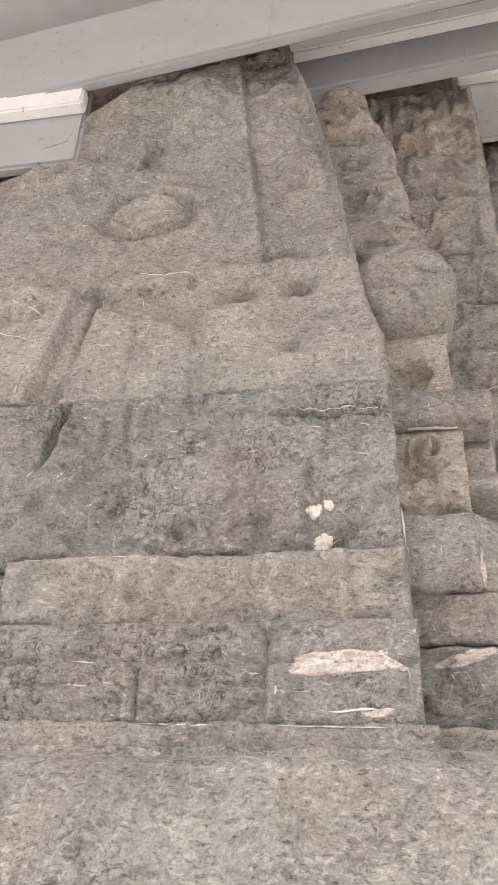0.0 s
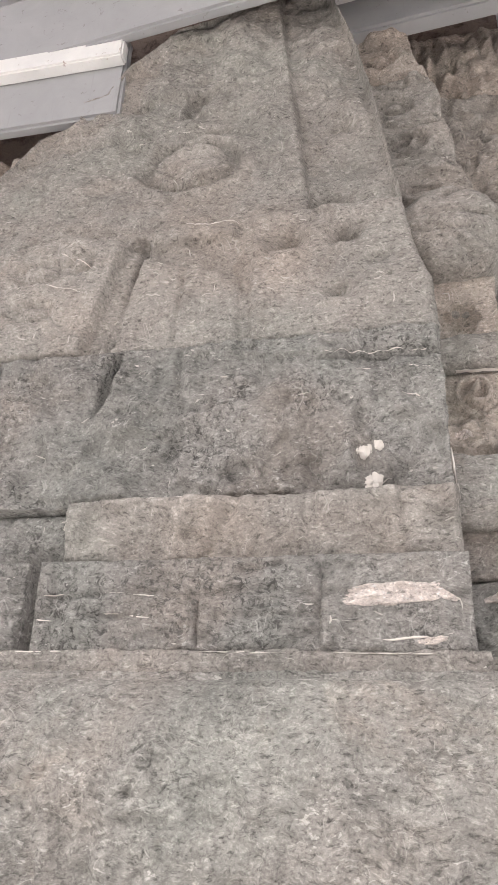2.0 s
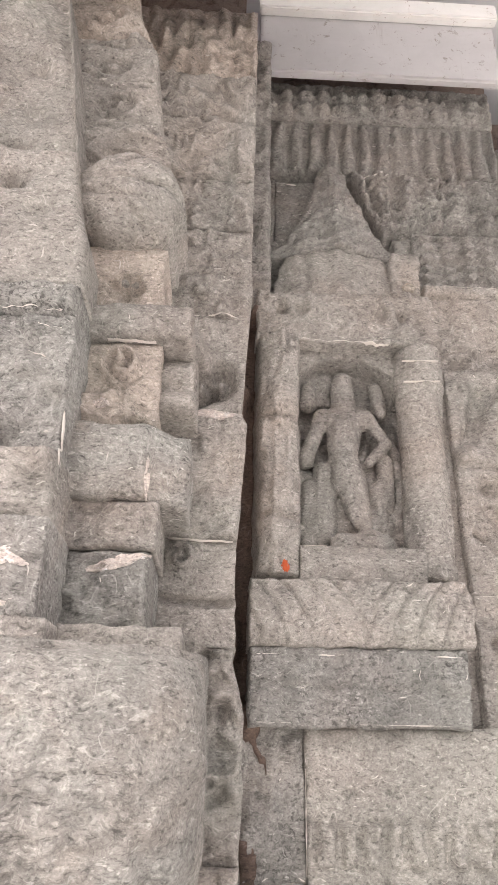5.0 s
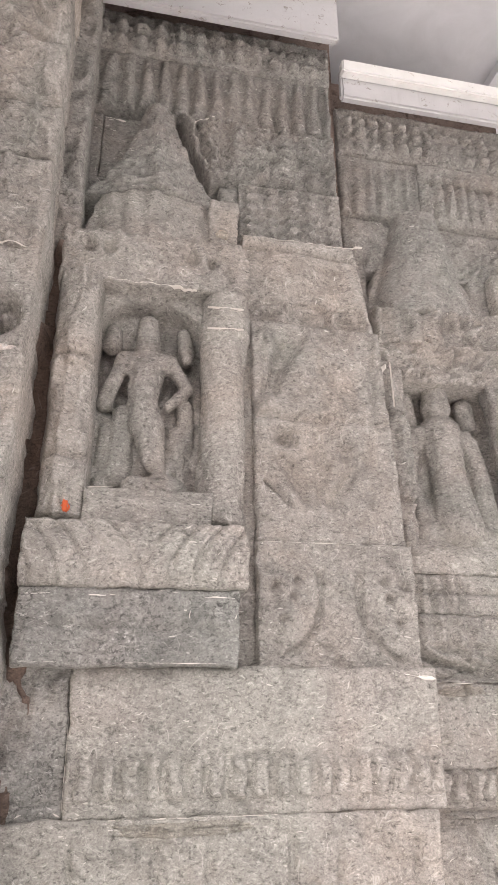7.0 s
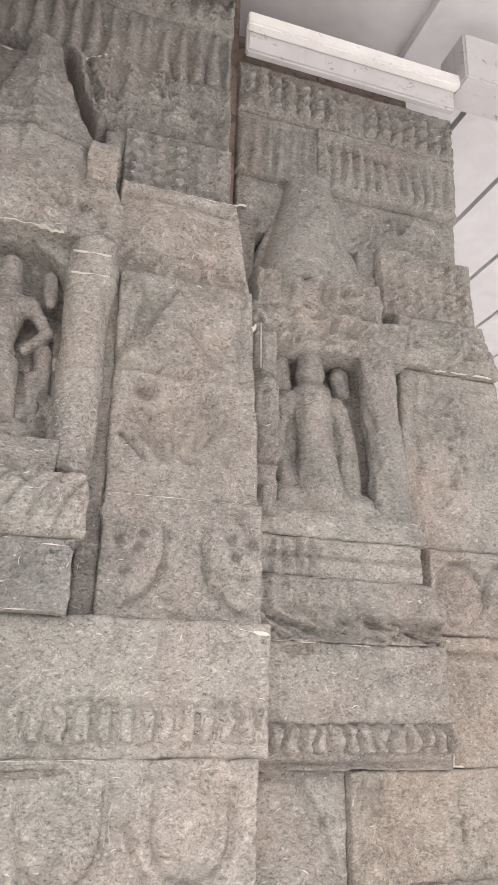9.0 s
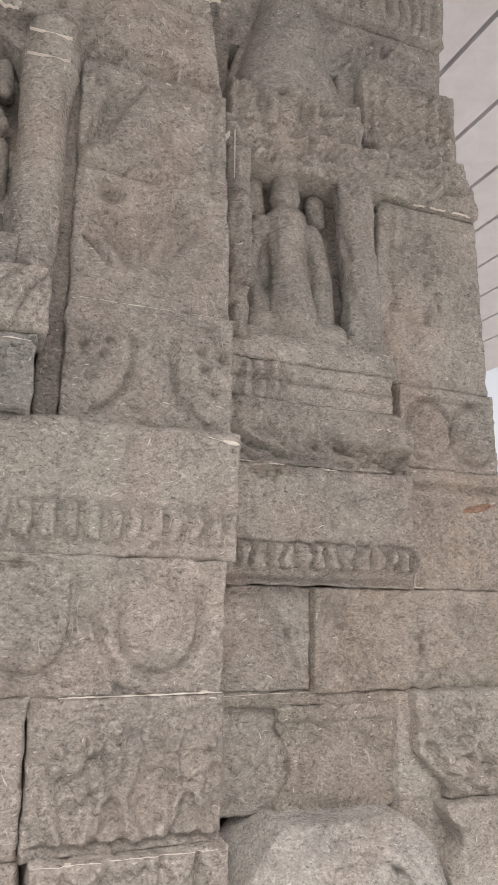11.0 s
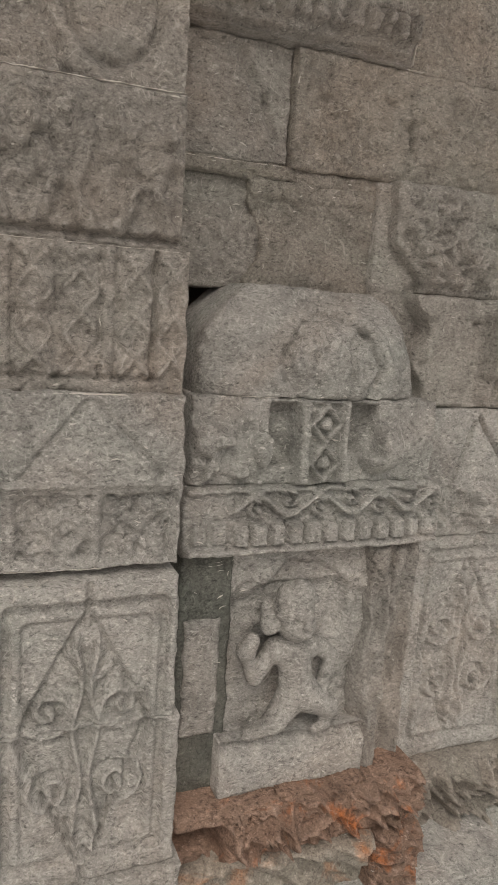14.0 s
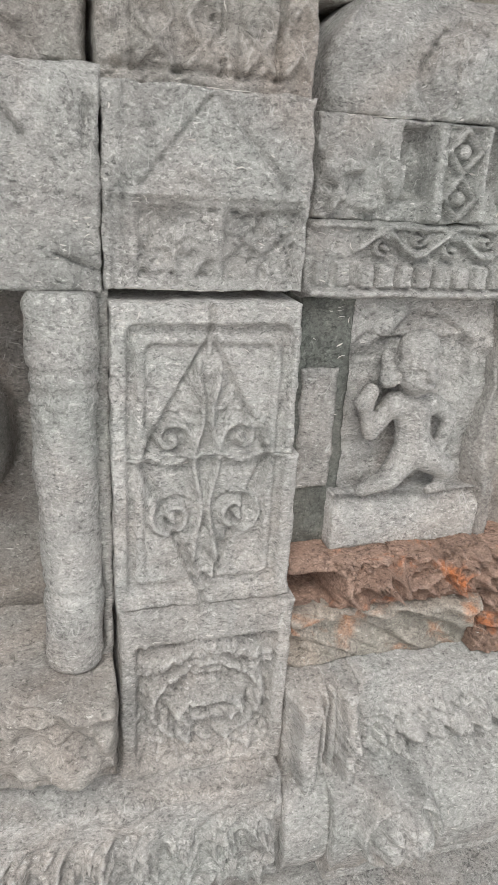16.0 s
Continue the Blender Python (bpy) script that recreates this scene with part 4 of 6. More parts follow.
# broad courses under the shrine and pilaster
slab("stone_block", 0.28, 0.382, 1.79, 2.0, 1.215, wall, S_DARK, flat_scars(230, 0.004), 0.2, 0.005, 1.3, 0.006)
slab("stone_block", 0.386, 0.978, 1.79, 2.0, 1.205, wall, S_GREY, lambda x, z: 0.8 * teeth(0.033, 1.815, 1.87, 0.011, 231)(x + 0.006 * vnoise(x * 30, z * 40, 7), z) + 0.003 * sstep(1.9, 1.93, z), 0.2, 0.0042, 1.4, 0.009)


def drapes(x, z):
    """Engraved hanging loops with a slanting stem between them."""
    h = 0.004 * fbm(x * 30 + z * 30, z * 30, 235, 3)
    for cx in (0.46, 0.66, 0.858):
        q = np.hypot((x - cx) / 0.062, np.minimum(z - 1.69, 0) / 0.075)
        h = h + (cut((q - 1) * 0.06, 0.005, 0.0085) - 0.0015 * sstep(1.1, 0.9, q)) * sstep(1.77, 1.74, z)
        h = h + cut(d_seg(x, z, cx - 0.105, 1.7, cx - 0.06, 1.59), 0.005, 0.008)
    return h


slab("stone_block", 0.28, 0.957, 1.588, 1.788, 1.195, wall, S_GREY, drapes, 0.2, 0.004, 1.5, 0.003, carve=1.5)


def dancers(x, z):
    """A worn row of swaying forms under flowing loops."""
    h = 0.003 * fbm(x * 34, z * 34, 241, 3) + leafage(x, z, 0.016, 0.0025, 243)
    for i, cx in enumerate((0.71, 0.765, 0.82, 0.875, 0.93)):
        k = 0.012 if i % 2 else -0.012
        d = np.minimum(d_seg(x, z, cx, 1.5, cx + k, 1.45), d_seg(x, z, cx + k, 1.45, cx - k * 0.6, 1.4)) - 0.009
        d = np.minimum(d, np.hypot(x - cx + k * 0.3, z - 1.522) - 0.011)
        h = h + up(d, 0.0065, 0.005)
        h = h + 0.005 * np.exp(-((np.hypot((x - cx - 0.026) / 0.02, (z - 1.53 + 0.02 * (i % 2)) / 0.034) - 1) / 0.22) ** 2)
        h = h + 0.004 * np.exp(-((np.hypot((x - cx - 0.026) / 0.022, (z - 1.43) / 0.03) - 1) / 0.2) ** 2)
    return h + cut(np.abs(z - 1.392), 0.004, 0.006)


slab("panel", 0.674, 0.957, 1.378, 1.585, 1.18, pil, S_GREY, dancers, 0.2, 0.004, 1.4, 0.009)


def fluted_panel(x, z):
    """Upright strips of crossed leaves between plain bands, eroded."""
    h = 0.004 * fbm(x * 40, z * 40, 246, 2)
    for cx in (0.757, 0.817, 0.893, 0.945):
        u = (x - cx) / 0.024
        w = np.mod(z - 1.2, 0.058) / 0.058 - 0.5
        inner = (np.abs(u) < 1) * (z < 1.362) * (z > 1.2)
        h = h + inner * (0.006 * np.exp(-((np.abs(w) * 2 - np.abs(u)) / 0.3) ** 2) - 0.003)
        h = h + cut(np.abs(np.abs(x - cx) - 0.027), 0.0035, 0.006) * (z > 1.195)
    return h + cut(np.abs(z - 1.198), 0.004, 0.005) + leafage(x, z, 0.016, 0.0025, 245)


slab("panel", 0.688, 0.965, 1.18, 1.377, 1.158, pil, S_GREY, fluted_panel, 0.2, 0.003, 1.0, 0.006, carve=1.7)


def chevron_block(x, z):
    h = up(d_box(x, z, 0.83, 0.99, 0.13, 0.06), -0.004)
    h = h + cut(d_seg(x, z, 0.74, 1.065, 0.825, 1.172), 0.004, 0.0045) + cut(d_seg(x, z, 0.835, 1.172, 0.935, 1.065), 0.004, 0.0045)
    h = h + cut(d_seg(x, z, 0.8, 1.075, 0.835, 1.058), 0.003, 0.003) + cut(d_seg(x, z, 0.72, 1.165, 0.724, 1.06), 0.003, 0.003)
    h = h + up(np.abs(z - 1.05) - 0.01, 0.002)
    for cx in (0.785, 0.9):
        d = d_box(x, z, cx, 0.992, 0.05, 0.045)
        h = h + up(d, -0.008, 0.003) + (d < 0) * leafage(x, z, 0.018, 0.007, 250)
    return h + cut(np.abs(x - 0.715), 0.003, 0.003)


slab("panel", 0.69, 0.962, 0.934, 1.178, 1.128, pil, S_LOW, chevron_block, 0.2, 0.0038, 1.3, 0.01)


def lozenge(cx, z0, z1):
    """A framed leaf lozenge over two stones: volutes either side of a stem, leaves towards both points."""
    def f(x, z):
        zc, hz, hw = (z0 + z1) / 2, (z1 - z0) / 2, 0.118
        fr = d_box(x, z, cx, zc, hw, hz - 0.026, 0.014)
        h = up(fr, -0.009, 0.003) + up(d_box(x, z, cx, zc, hw - 0.012, hz - 0.04, 0.01), 0.006, 0.003) + up(d_box(x, z, cx, zc, hw - 0.026, hz - 0.054, 0.008), -0.006, 0.003)
        u, v = np.abs(x - cx), np.abs(z - zc - 0.004)
        reach = np.where(z > zc, 0.19, 0.232)
        half = 0.1 * np.clip(1 - v / reach, 0, 1)
        s = u - half
        h = h + up(s, -0.003, 0.004) - 0.007 * sstep(0.008, 0.0, s) * sstep(-0.012, 0.0, s)
        inside = sstep(0.002, -0.006, s)
        up_eye, low_eye = (0.053, zc + 0.04), (0.05, zc - 0.083)
        sp = spiral(u, z, *up_eye, 0.04, 1.5, 1, 2.2, 0.011) + spiral(u, z, *low_eye, 0.038, 1.5, 1, 4.4, 0.011)
        h = h + sp - inside * 0.003
        stem = np.abs(u - 0.012 - 0.006 * np.cos(v * 40))
        h = h + inside * 0.012 * np.exp(-(stem / 0.005) ** 2)
        leafy = np.mod(v * 26 - u * 30, 1.0)
        h = h + inside * 0.007 * np.sin(np.pi * leafy) * (v > np.where(z > zc, 0.078, 0.12))
        return 0.8 * h
    return f


LOZ = lozenge(0.835, 0.44, 0.912)
slab("panel", 0.697, 0.968, 0.692, 0.915, 1.122, pil, S_LOW, LOZ, 0.2, 0.0034, 1.0, 0.008, None, lambda z: 0.964 - 0.02 * (z - 0.9))
slab("panel", 0.699, 0.975, 0.438, 0.688, 1.12, pil, S_LOW, LOZ, 0.2, 0.0034, 1.0, 0.008)


def mask_panel(x, z):
    """A worn mask of scrolls within a square frame."""
    d = d_box(x, z, 0.845, 0.25, 0.115, 0.125, 0.008)
    h = up(d, -0.014, 0.004)
    u = np.abs(x - 0.845)
    h = h + (d < 0) * (leafage(u + 0.3, z, 0.019, 0.008, 270) + leafage(u + 0.3, z, 0.04, 0.006, 272))
    h = h + up(np.abs(z - 0.25) + np.maximum(u - 0.045, 0) - 0.022, 0.018, 0.005) + cut(np.abs(z - 0.25) + np.maximum(u - 0.035, 0), 0.006, 0.02)
    h = h + up(d_seg(u, z, 0.01, 0.36, 0.1, 0.335) - 0.012, 0.012, 0.005)
    h = h + up(np.abs(np.hypot(u * 0.8, z - 0.25) - 0.075) - 0.006, 0.01, 0.005)
    return h


slab("panel", 0.705, 0.984, 0.105, 0.434, 1.108, pil, S_LOW, mask_panel, 0.2, 0.0036, 1.2, 0.01)


def petals(px, z0, z1, h, ox=0.0):
    def f(x, z):
        v = np.clip((z - z0) / (z1 - z0), 0, 1)
        u = np.mod(x - ox, px) / px - 0.5
        edge = 0.46 * np.sqrt(np.clip(1 - (1 - v) ** 2.4, 0, 1))
        d = (np.abs(u) - edge) * px
        return up(d, h, 0.005) + cut(np.abs(d + 0.012), 0.004, h * 0.5) + up(d + 0.02, h * 0.5, 0.006)
    return f


def base_bulge(f, z0, z1, h):
    return lambda x, z: f(x, z) + h * np.sqrt(np.clip(1 - ((z - z0) / (z1 - z0) * 1.4 - 0.7) ** 2, 0, 1)) - h


def base_scrolls(x, z):
    """Curling leaf scrolls hanging from a plain worn band."""
    on = sstep(0.062, 0.04, z)
    u = x + 0.012 * np.sin((z + 0.02) * 55)
    k = np.mod(u - 0.03, 0.07) - 0.035
    h = on * (0.016 * np.exp(-((np.abs(k) - 0.024) / 0.007) ** 2) - 0.008)
    for i in range(8):
        h = h + on * spiral(x, z, 0.45 + 0.07 * i, -0.012 + 0.012 * (i % 2), 0.028, 1.3, 1 if i % 2 else -1, 0.6, 0.024)
    return h + on * leafage(x, z, 0.03, 0.01, 291) + cut(np.hypot(x - 0.86, z - 0.055), 0.005, 0.012)


slab("stone_block", 0.1, 0.975, -0.12, 0.103, 1.045, wall, S_LOW, base_bulge(base_scrolls, -0.12, 0.1, 0.02), 0.3, 0.0042, 1.5, 0.02, carve=1.0)
slab("stone_block", 0.0, 2.05, -0.3, -0.21, 0.5, wall, S_DARK, flat_scars(293, 0.01), 0.8, 0.012, 2.0, 0.03)
slab("stone_block", 0.1, 1.95, -0.3, -0.118, 1.1, wall, S_DARK, None, 0.3, 0.012, 1.5, 0.02)

# beside the pilaster, low
slab("stone_block", 0.28, 0.668, 1.38, 1.585, 1.19, wall, S_GREY, None, 0.2, 0.006, 1.5)
slab("stone_block", 0.28, 0.676, 1.195, 1.376, 1.2, wall, S_GREY, flat_scars(281), 0.2, 0.0045, 1.5, 0.02)


def left_block(x, z):
    h = 0.016 * sstep(-0.1, 0.4, fbm(x * 12, z * 12, 283, 2)) + cut(np.abs(z - 1.125 - 0.02 * np.cos((x - 0.56) * 60)), 0.005, 0.008) * (x < 0.6) + cut(d_seg(x, z, 0.67, 1.15, 0.668, 1.1), 0.004, 0.006)
    return h + cut(d_seg(x, z, 0.63, 0.975, 0.68, 0.955), 0.003, 0.006)


slab("stone_block", 0.3, 0.685, 0.93, 1.192, 1.125, wall, S_LOW, left_block, 0.2, 0.0042, 1.5, 0.022)
slab("niche_back", 0.25, 0.69, 0.3, 0.93, 1.34, wall, S_GREY, lambda x, z: 0.14 * np.sqrt(np.clip(1 - ((x - 0.5) / 0.06) ** 2 - ((z - 0.67) / 0.1) ** 2, 0, 1)), 0.06, 0.007, 1.5, carve=1.0)
shaft = empty("stone_column", (0.637, 1.14, 0.33), "slender weathered stone column on a rough plinth", "column")
drum("shaft", 0.634, 1.14, 0.345, 0.93, lambda v: 0.044 + 0.005 * np.exp(-((v - 0.80) / 0.012) ** 2) + 0.004 * np.exp(-((v - 0.755) / 0.01) ** 2) + 0.004 * (v > 0.83) - 0.005 * np.exp(-((v - 0.24) / 0.012) ** 2) - 0.003 * np.exp(-((v - 0.5) / 0.01) ** 2), shaft, S_LOW, lean=-0.004, rough=1.2)
slab("backing", 0.665, 0.694, 0.34, 0.928, 1.15, shaft, S_LOW, lambda x, z: cut(d_seg(x, z, 0.672, 0.5, 0.676, 0.36), 0.005, 0.02), 0.15, 0.005, 1.4)
slab("stone_block", 0.2, 0.692, 0.155, 0.34, 1.065, wall, S_GREY, lambda x, z: 0.02 * fbm(x * 10, z * 12, 287, 3) - 0.03 * sstep(0.2, 0.155, z), 0.25, 0.0045, 2.0, 0.03)

# ---- second bay, upper shrine ----
niche_d = empty("niche_shrine", (1.17, 1.36, 1.98), "weathered stone wall shrine with domed hood and broken column", "shrine", group="wall shrines")
slab("frieze", 0.945, 1.572, 3.295, 3.445, 1.405, niche_d, S_TOP, lambda x, z: lumps_row(0.039, 0.037, 0.945, 3.3, 0.017, 0.014, 300, 0.5)(x, z) - 0.02 * sstep(3.38, 3.44, z), 0.12, 0.004, 1.4, 0.01, None, lambda z: 1.57 + 0.006 * np.abs(np.sin(z * 90)))
slab("pleated_band", 0.945, 1.16, 3.108, 3.292, 1.415, niche_d, S_TOP, lambda x, z: 0.6 * tassels(x, z, 0.036, 3.1, 3.28, 301), 0.12, 0.0042, 1.3, 0.006)
slab("pleated_band", 1.163, 1.567, 3.108, 3.292, 1.405, niche_d, S_TOP, lambda x, z: tassels(x, z, 0.034, 3.1, 3.27, 302) + cut(d_seg(x, z, 1.17, 3.235, 1.36, 3.23), 0.008, 0.016), 0.12, 0.0042, 1.4, 0.008)
slab("hood_panel", 0.95, 1.57, 2.95, 3.105, 1.43, niche_d, S_TOP, lambda x, z: leafage(x, z, 0.06, 0.012, 303), 0.1, 0.0045, 1.4, 0.012)
slab("side_panel", 0.95, 1.0, 2.78, 3.105, 1.425, niche_d, S_TOP, None, 0.1, 0.006)


def hood(x, z):
    v = np.clip((z - 2.79) / 0.32, 0, 1)
    half = 0.145 * (1 - 0.62 * v ** 0.8)
    s = np.abs(x - 1.135) / half
    return 0.1 * np.sqrt(np.clip(1 - s * s, 0, 1)) * (1 - 0.4 * v) - 0.01


slab("hood", 0.985, 1.3, 2.79, 3.1, 1.41, niche_d, S_TOP, hood, 0.08, 0.0042, 1.8, 0.016, lambda z: np.interp(z, [2.79, 2.93, 3.02, 3.1], [0.985, 1.02, 1.06, 1.075]), lambda z: np.interp(z, [2.79, 2.93, 3.02, 3.1], [1.32, 1.26, 1.21, 1.19]), carve=1.0)
slab("side_panel", 1.28, 1.325, 2.76, 2.97, 1.425, niche_d, S_TOP, None, 0.1, 0.006)
slab("panel", 1.328, 1.584, 2.77, 2.957, 1.392, niche_d, S_GREY, small_motifs(0.042, 0.095, 1.33, 2.77, 0.008, 305), 0.14, 0.004, 1.4, 0.01)
slab("canopy", 0.985, 1.3, 2.7, 2.8, 1.355, niche_d, S_GREY, lambda x, z: leafage(x, z, 0.04, 0.008, 306) + flutes(x, 0.05, 0.008), 0.14, 0.0042, 1.6, 0.016)
slab("canopy", 0.975, 1.36, 2.615, 2.71, 1.345, niche_d, S_GREY, lambda x, z: leafage(x, z, 0.035, 0.01, 308), 0.14, 0.004, 1.8, 0.018)
slab("niche_back", 1.02, 1.3, 2.2, 2.66, 1.445, niche_d, S_GREY, lambda x, z: 0.012 * fbm(x * 22, z * 18, 309, 3) + 0.03 * sstep(2.34, 2.26, z), 0.06, 0.005, 1.4, carve=1.0)
slab("column", 0.972, 1.036, 2.22, 2.635, 1.375, niche_d, S_GREY, pil_shaft(1.004, 0.036, 310), 0.1, 0.004, 1.6, 0.016)
slab("column", 1.03, 1.056, 2.22, 2.45, 1.4, niche_d, S_ROUGH, lambda x, z: 0.008 * fbm(x * 40, z * 16, 311, 2), 0.06, 0.005, 1.6, 0.008)
drum("column", 1.297, 1.37, 2.228, 2.64, lambda v: 0.037 + 0.004 * v + 0.006 * np.sin(9 * v) * 0.3, niche_d, S_TOP, lean=-0.038, rough=2.0, label="broken leaning stone column")
slab("pedestal", 0.985, 1.375, 2.19, 2.262, 1.335, niche_d, S_GREY, lambda x, z: -0.02 * sstep(2.225, 2.26, z), 0.14, 0.0045, 1.5, 0.014, None, lambda z: 1.375 - 0.5 * np.maximum(z - 2.22, 0), carve=1.0)
slab("pedestal", 0.985, 1.365, 2.108, 2.187, 1.34, niche_d, S_GREY, lambda x, z: flutes(x, 0.03, 0.007) * (x < 1.12) + cut(np.abs(z - 2.15), 0.004, 0.006), 0.14, 0.0042, 1.4, 0.01)
slab("pedestal", 0.985, 1.4, 1.985, 2.105, 1.33, niche_d, S_GREY, lambda x, z: flutes(x, 0.036, 0.006) * sstep(2.04, 2.06, z) * (x < 1.2) - 0.012 * sstep(2.05, 2.0, z) + 0.011 * fbm(x * 34 + z * 70, z * 46, 313, 3) * sstep(2.06, 2.03, z), 0.16, 0.004, 1.8, 0.014, None, lambda z: 1.385 + 0.03 * np.sin((z - 1.98) * 26))

# ---- corner pilaster ----
corner = empty("pilaster", (1.55, 1.36, 0.0), "weathered corner pilaster of stacked carved stones", "pilaster")
C_EDGE = piecewise((0.0, 1.86), (0.376, 1.842), (0.876, 1.784), (1.145, 1.746), (1.35, 1.718), (1.58, 1.686), (1.78, 1.672), (1.94, 1.682), (2.19, 1.668), (2.45, 1.655), (2.62, 1.648), (2.7, 1.62), (2.8, 1.59), (3.4, 1.57))
slab("stone_block", 1.362, 1.63, 2.64, 2.768, 1.38, corner, S_GREY, lambda x, z: leafage(x, z, 0.055, 0.018, 320), 0.5, 0.0045, 1.6, 0.02, None, C_EDGE)


def corner_shaft(x, z):
    h = cut(np.abs(x - 1.41), 0.006, 0.006) + 0.004 * fbm(x * 22, z * 22, 321, 2)
    d = np.abs(x - 1.51) / 0.09 + np.abs(z - 2.42) / 0.2 - 1
    h = h + up(d * 0.06, 0.006, 0.012)
    for i in range(5):
        h = h + rosette(x, z, 1.50 + 0.02 * (i % 2), 2.55 - 0.045 * i, 0.014, 5, 0.008) + cut(np.hypot(x - 1.49 - 0.04 * (i % 2), z - 2.53 + 0.045 * i), 0.006, 0.01)
    return h


slab("panel", 1.372, 1.63, 2.2, 2.636, 1.405, corner, S_GREY, corner_shaft, 0.5, 0.0042, 1.4, 0.012, None, C_EDGE)


def rings(x, z):
    h = 0.0
    for cx in (1.49, 1.61):
        q = np.hypot((x - cx) / 1.0, (z - 2.095) * 0.8)
        h = h + cut(np.abs(q - 0.058), 0.005, 0.007) + (q < 0.05) * leafage(x, z, 0.018, 0.006, 325)
    return h + cut(np.abs(z - 2.17), 0.005, 0.006)


slab("panel", 1.418, 1.66, 2.01, 2.194, 1.39, corner, S_GREY, rings, 0.5, 0.004, 1.3, 0.014, None, C_EDGE)
slab("stone_block", 1.418, 1.67, 1.752, 2.006, 1.37, corner, S_ROUGH, lambda x, z: cut(np.abs(z - 1.97), 0.008, 0.01), 0.5, 0.0045, 1.8, 0.016, None, C_EDGE)

# courses of the second bay
slab("stone_block", 0.985, 1.414, 1.837, 1.982, 1.343, wall, S_GREY, lambda x, z: flat_scars(330, 0.005)(x, z), 0.2, 0.0045, 1.6, 0.008)
slab("stone_block", 0.985, 1.414, 1.755, 1.838, 1.345, wall, S_GREY, lambda x, z: 1.0 * teeth(0.031, 1.785, 1.832, 0.014, 331)(x + 0.006 * vnoise(x * 34, z * 40, 9), z) - 0.01 * sstep(1.775, 1.76, z), 0.2, 0.004, 1.4, 0.003)


def leaf_square(x, z):
    h = cut(d_seg(x, z, 1.1, 1.735, 1.15, 1.66), 0.004, 0.005) + cut(d_seg(x, z, 1.15, 1.66, 1.17, 1.6), 0.004, 0.005) + cut(np.abs(np.hypot((x - 1.05) / 0.09, (z - 1.58) / 0.16) - 1) * 0.09, 0.004, 0.004)
    return h + 0.003 * fbm(x * 26, z * 26, 335, 3)


slab("stone_block", 0.99, 1.197, 1.558, 1.75, 1.375, wall, S_GREY, leaf_square, 0.14, 0.0042, 1.4, 0.012)
slab("stone_block", 1.201, 1.67, 1.558, 1.75, 1.358, corner, S_ROUGH, lambda x, z: 0.004 * fbm(x * 30 + z * 20, z * 34 - x * 14, 336, 3) + cut(d_seg(x, z, 1.43, 1.71, 1.45, 1.6), 0.004, 0.008), 0.5, 0.0042, 2.5, 0.012, None, C_EDGE)
slab("stone_block", 0.985, 1.41, 1.533, 1.555, 1.368, wall, S_ROUGH, None, 0.15, 0.006, 1.2, 0.004)
slab("stone_block", 1.38, 1.6, 1.1, 1.55, 1.352, corner, S_GREY, None, 0.1, 0.006, 1.8)
slab("stone_block", 0.985, 1.16, 1.345, 1.532, 1.388, wall, S_GREY, lambda x, z: 0.003 * fbm(x * 24, z * 24, 338, 3), 0.1, 0.0045, 1.6, 0.01)
slab("neck_stone", 1.13, 1.4, 1.345, 1.532, 1.372, wall, S_ROUGH, lambda x, z: 0.006 * sstep(1.5, 1.506, z) - 0.01 * sstep(0.05, 0.02, np.hypot((x - 1.2) * 0.6, z - 1.475)) + 0.004 * fbm(x * 14, z * 14, 339, 3) + cut(d_seg(x, z, 1.33, 1.5, 1.39, 1.42), 0.004, 0.004), 0.15, 0.0042, 1.6, 0.006, lambda z: 1.13 + 0.03 * np.sin(np.clip((z - 1.36) / 0.13, 0, 1) * 3.14), None, carve=1.0)


def foliage_corner(x, z):
    h = leafage(x, z, 0.028, 0.01, 340) + up(d_seg(x, z, 1.42, 1.5, 1.5, 1.37) - 0.012, 0.009, 0.005)
    return h + dome(np.hypot(x - 1.6, z - 1.42) - 0.035, 0.035, 0.016)


slab("stone_block", 1.404, 1.7, 1.36, 1.555, 1.325, corner, S_GREY, foliage_corner, 0.5, 0.004, 1.5, 0.014, lambda z: 1.404 + 0.07 * sstep(1.46, 1.37, z), C_EDGE)


def cushion_d(x, z):
    u, v = (x - 1.21) / 0.21, (z - 1.175) / 0.175
    h = -0.09 * np.clip(v, 0, 1) ** 2.2 - 0.05 * np.abs(u) ** 5
    e = d_ell(x, z, 1.245, 1.225, 0.086, 0.075)
    h = h + cut(np.abs(e), 0.006, 0.014) + up(np.abs(e - 0.02) - 0.008, 0.006, 0.004) + cut(np.abs(d_ell(x, z, 1.302, 1.232, 0.028, 0.046)), 0.005, 0.012) + cut(np.abs(x - 1.208) + np.maximum(np.abs(z - 1.235) - 0.045, 0), 0.005, 0.012)
    h = h + (e < 0) * leafage(x, z, 0.03, 0.01, 345) + 0.008 * fbm(x * 26, z * 26, 346, 3)
    return h


slab("cushion_stone", 1.0, 1.425, 1.172, 1.348, 1.205, wall, S_LOW, cushion_d, 0.25, 0.004, 1.6, 0.012, lambda z: 1.012 + 0.1 * np.clip((z - 1.22) / 0.128, 0, 1) ** 2.2, lambda z: 1.425 - 0.07 * np.clip((z - 1.25) / 0.1, 0, 1) ** 2, label="rounded stone cushion with carved oval medallion", carve=1.0)


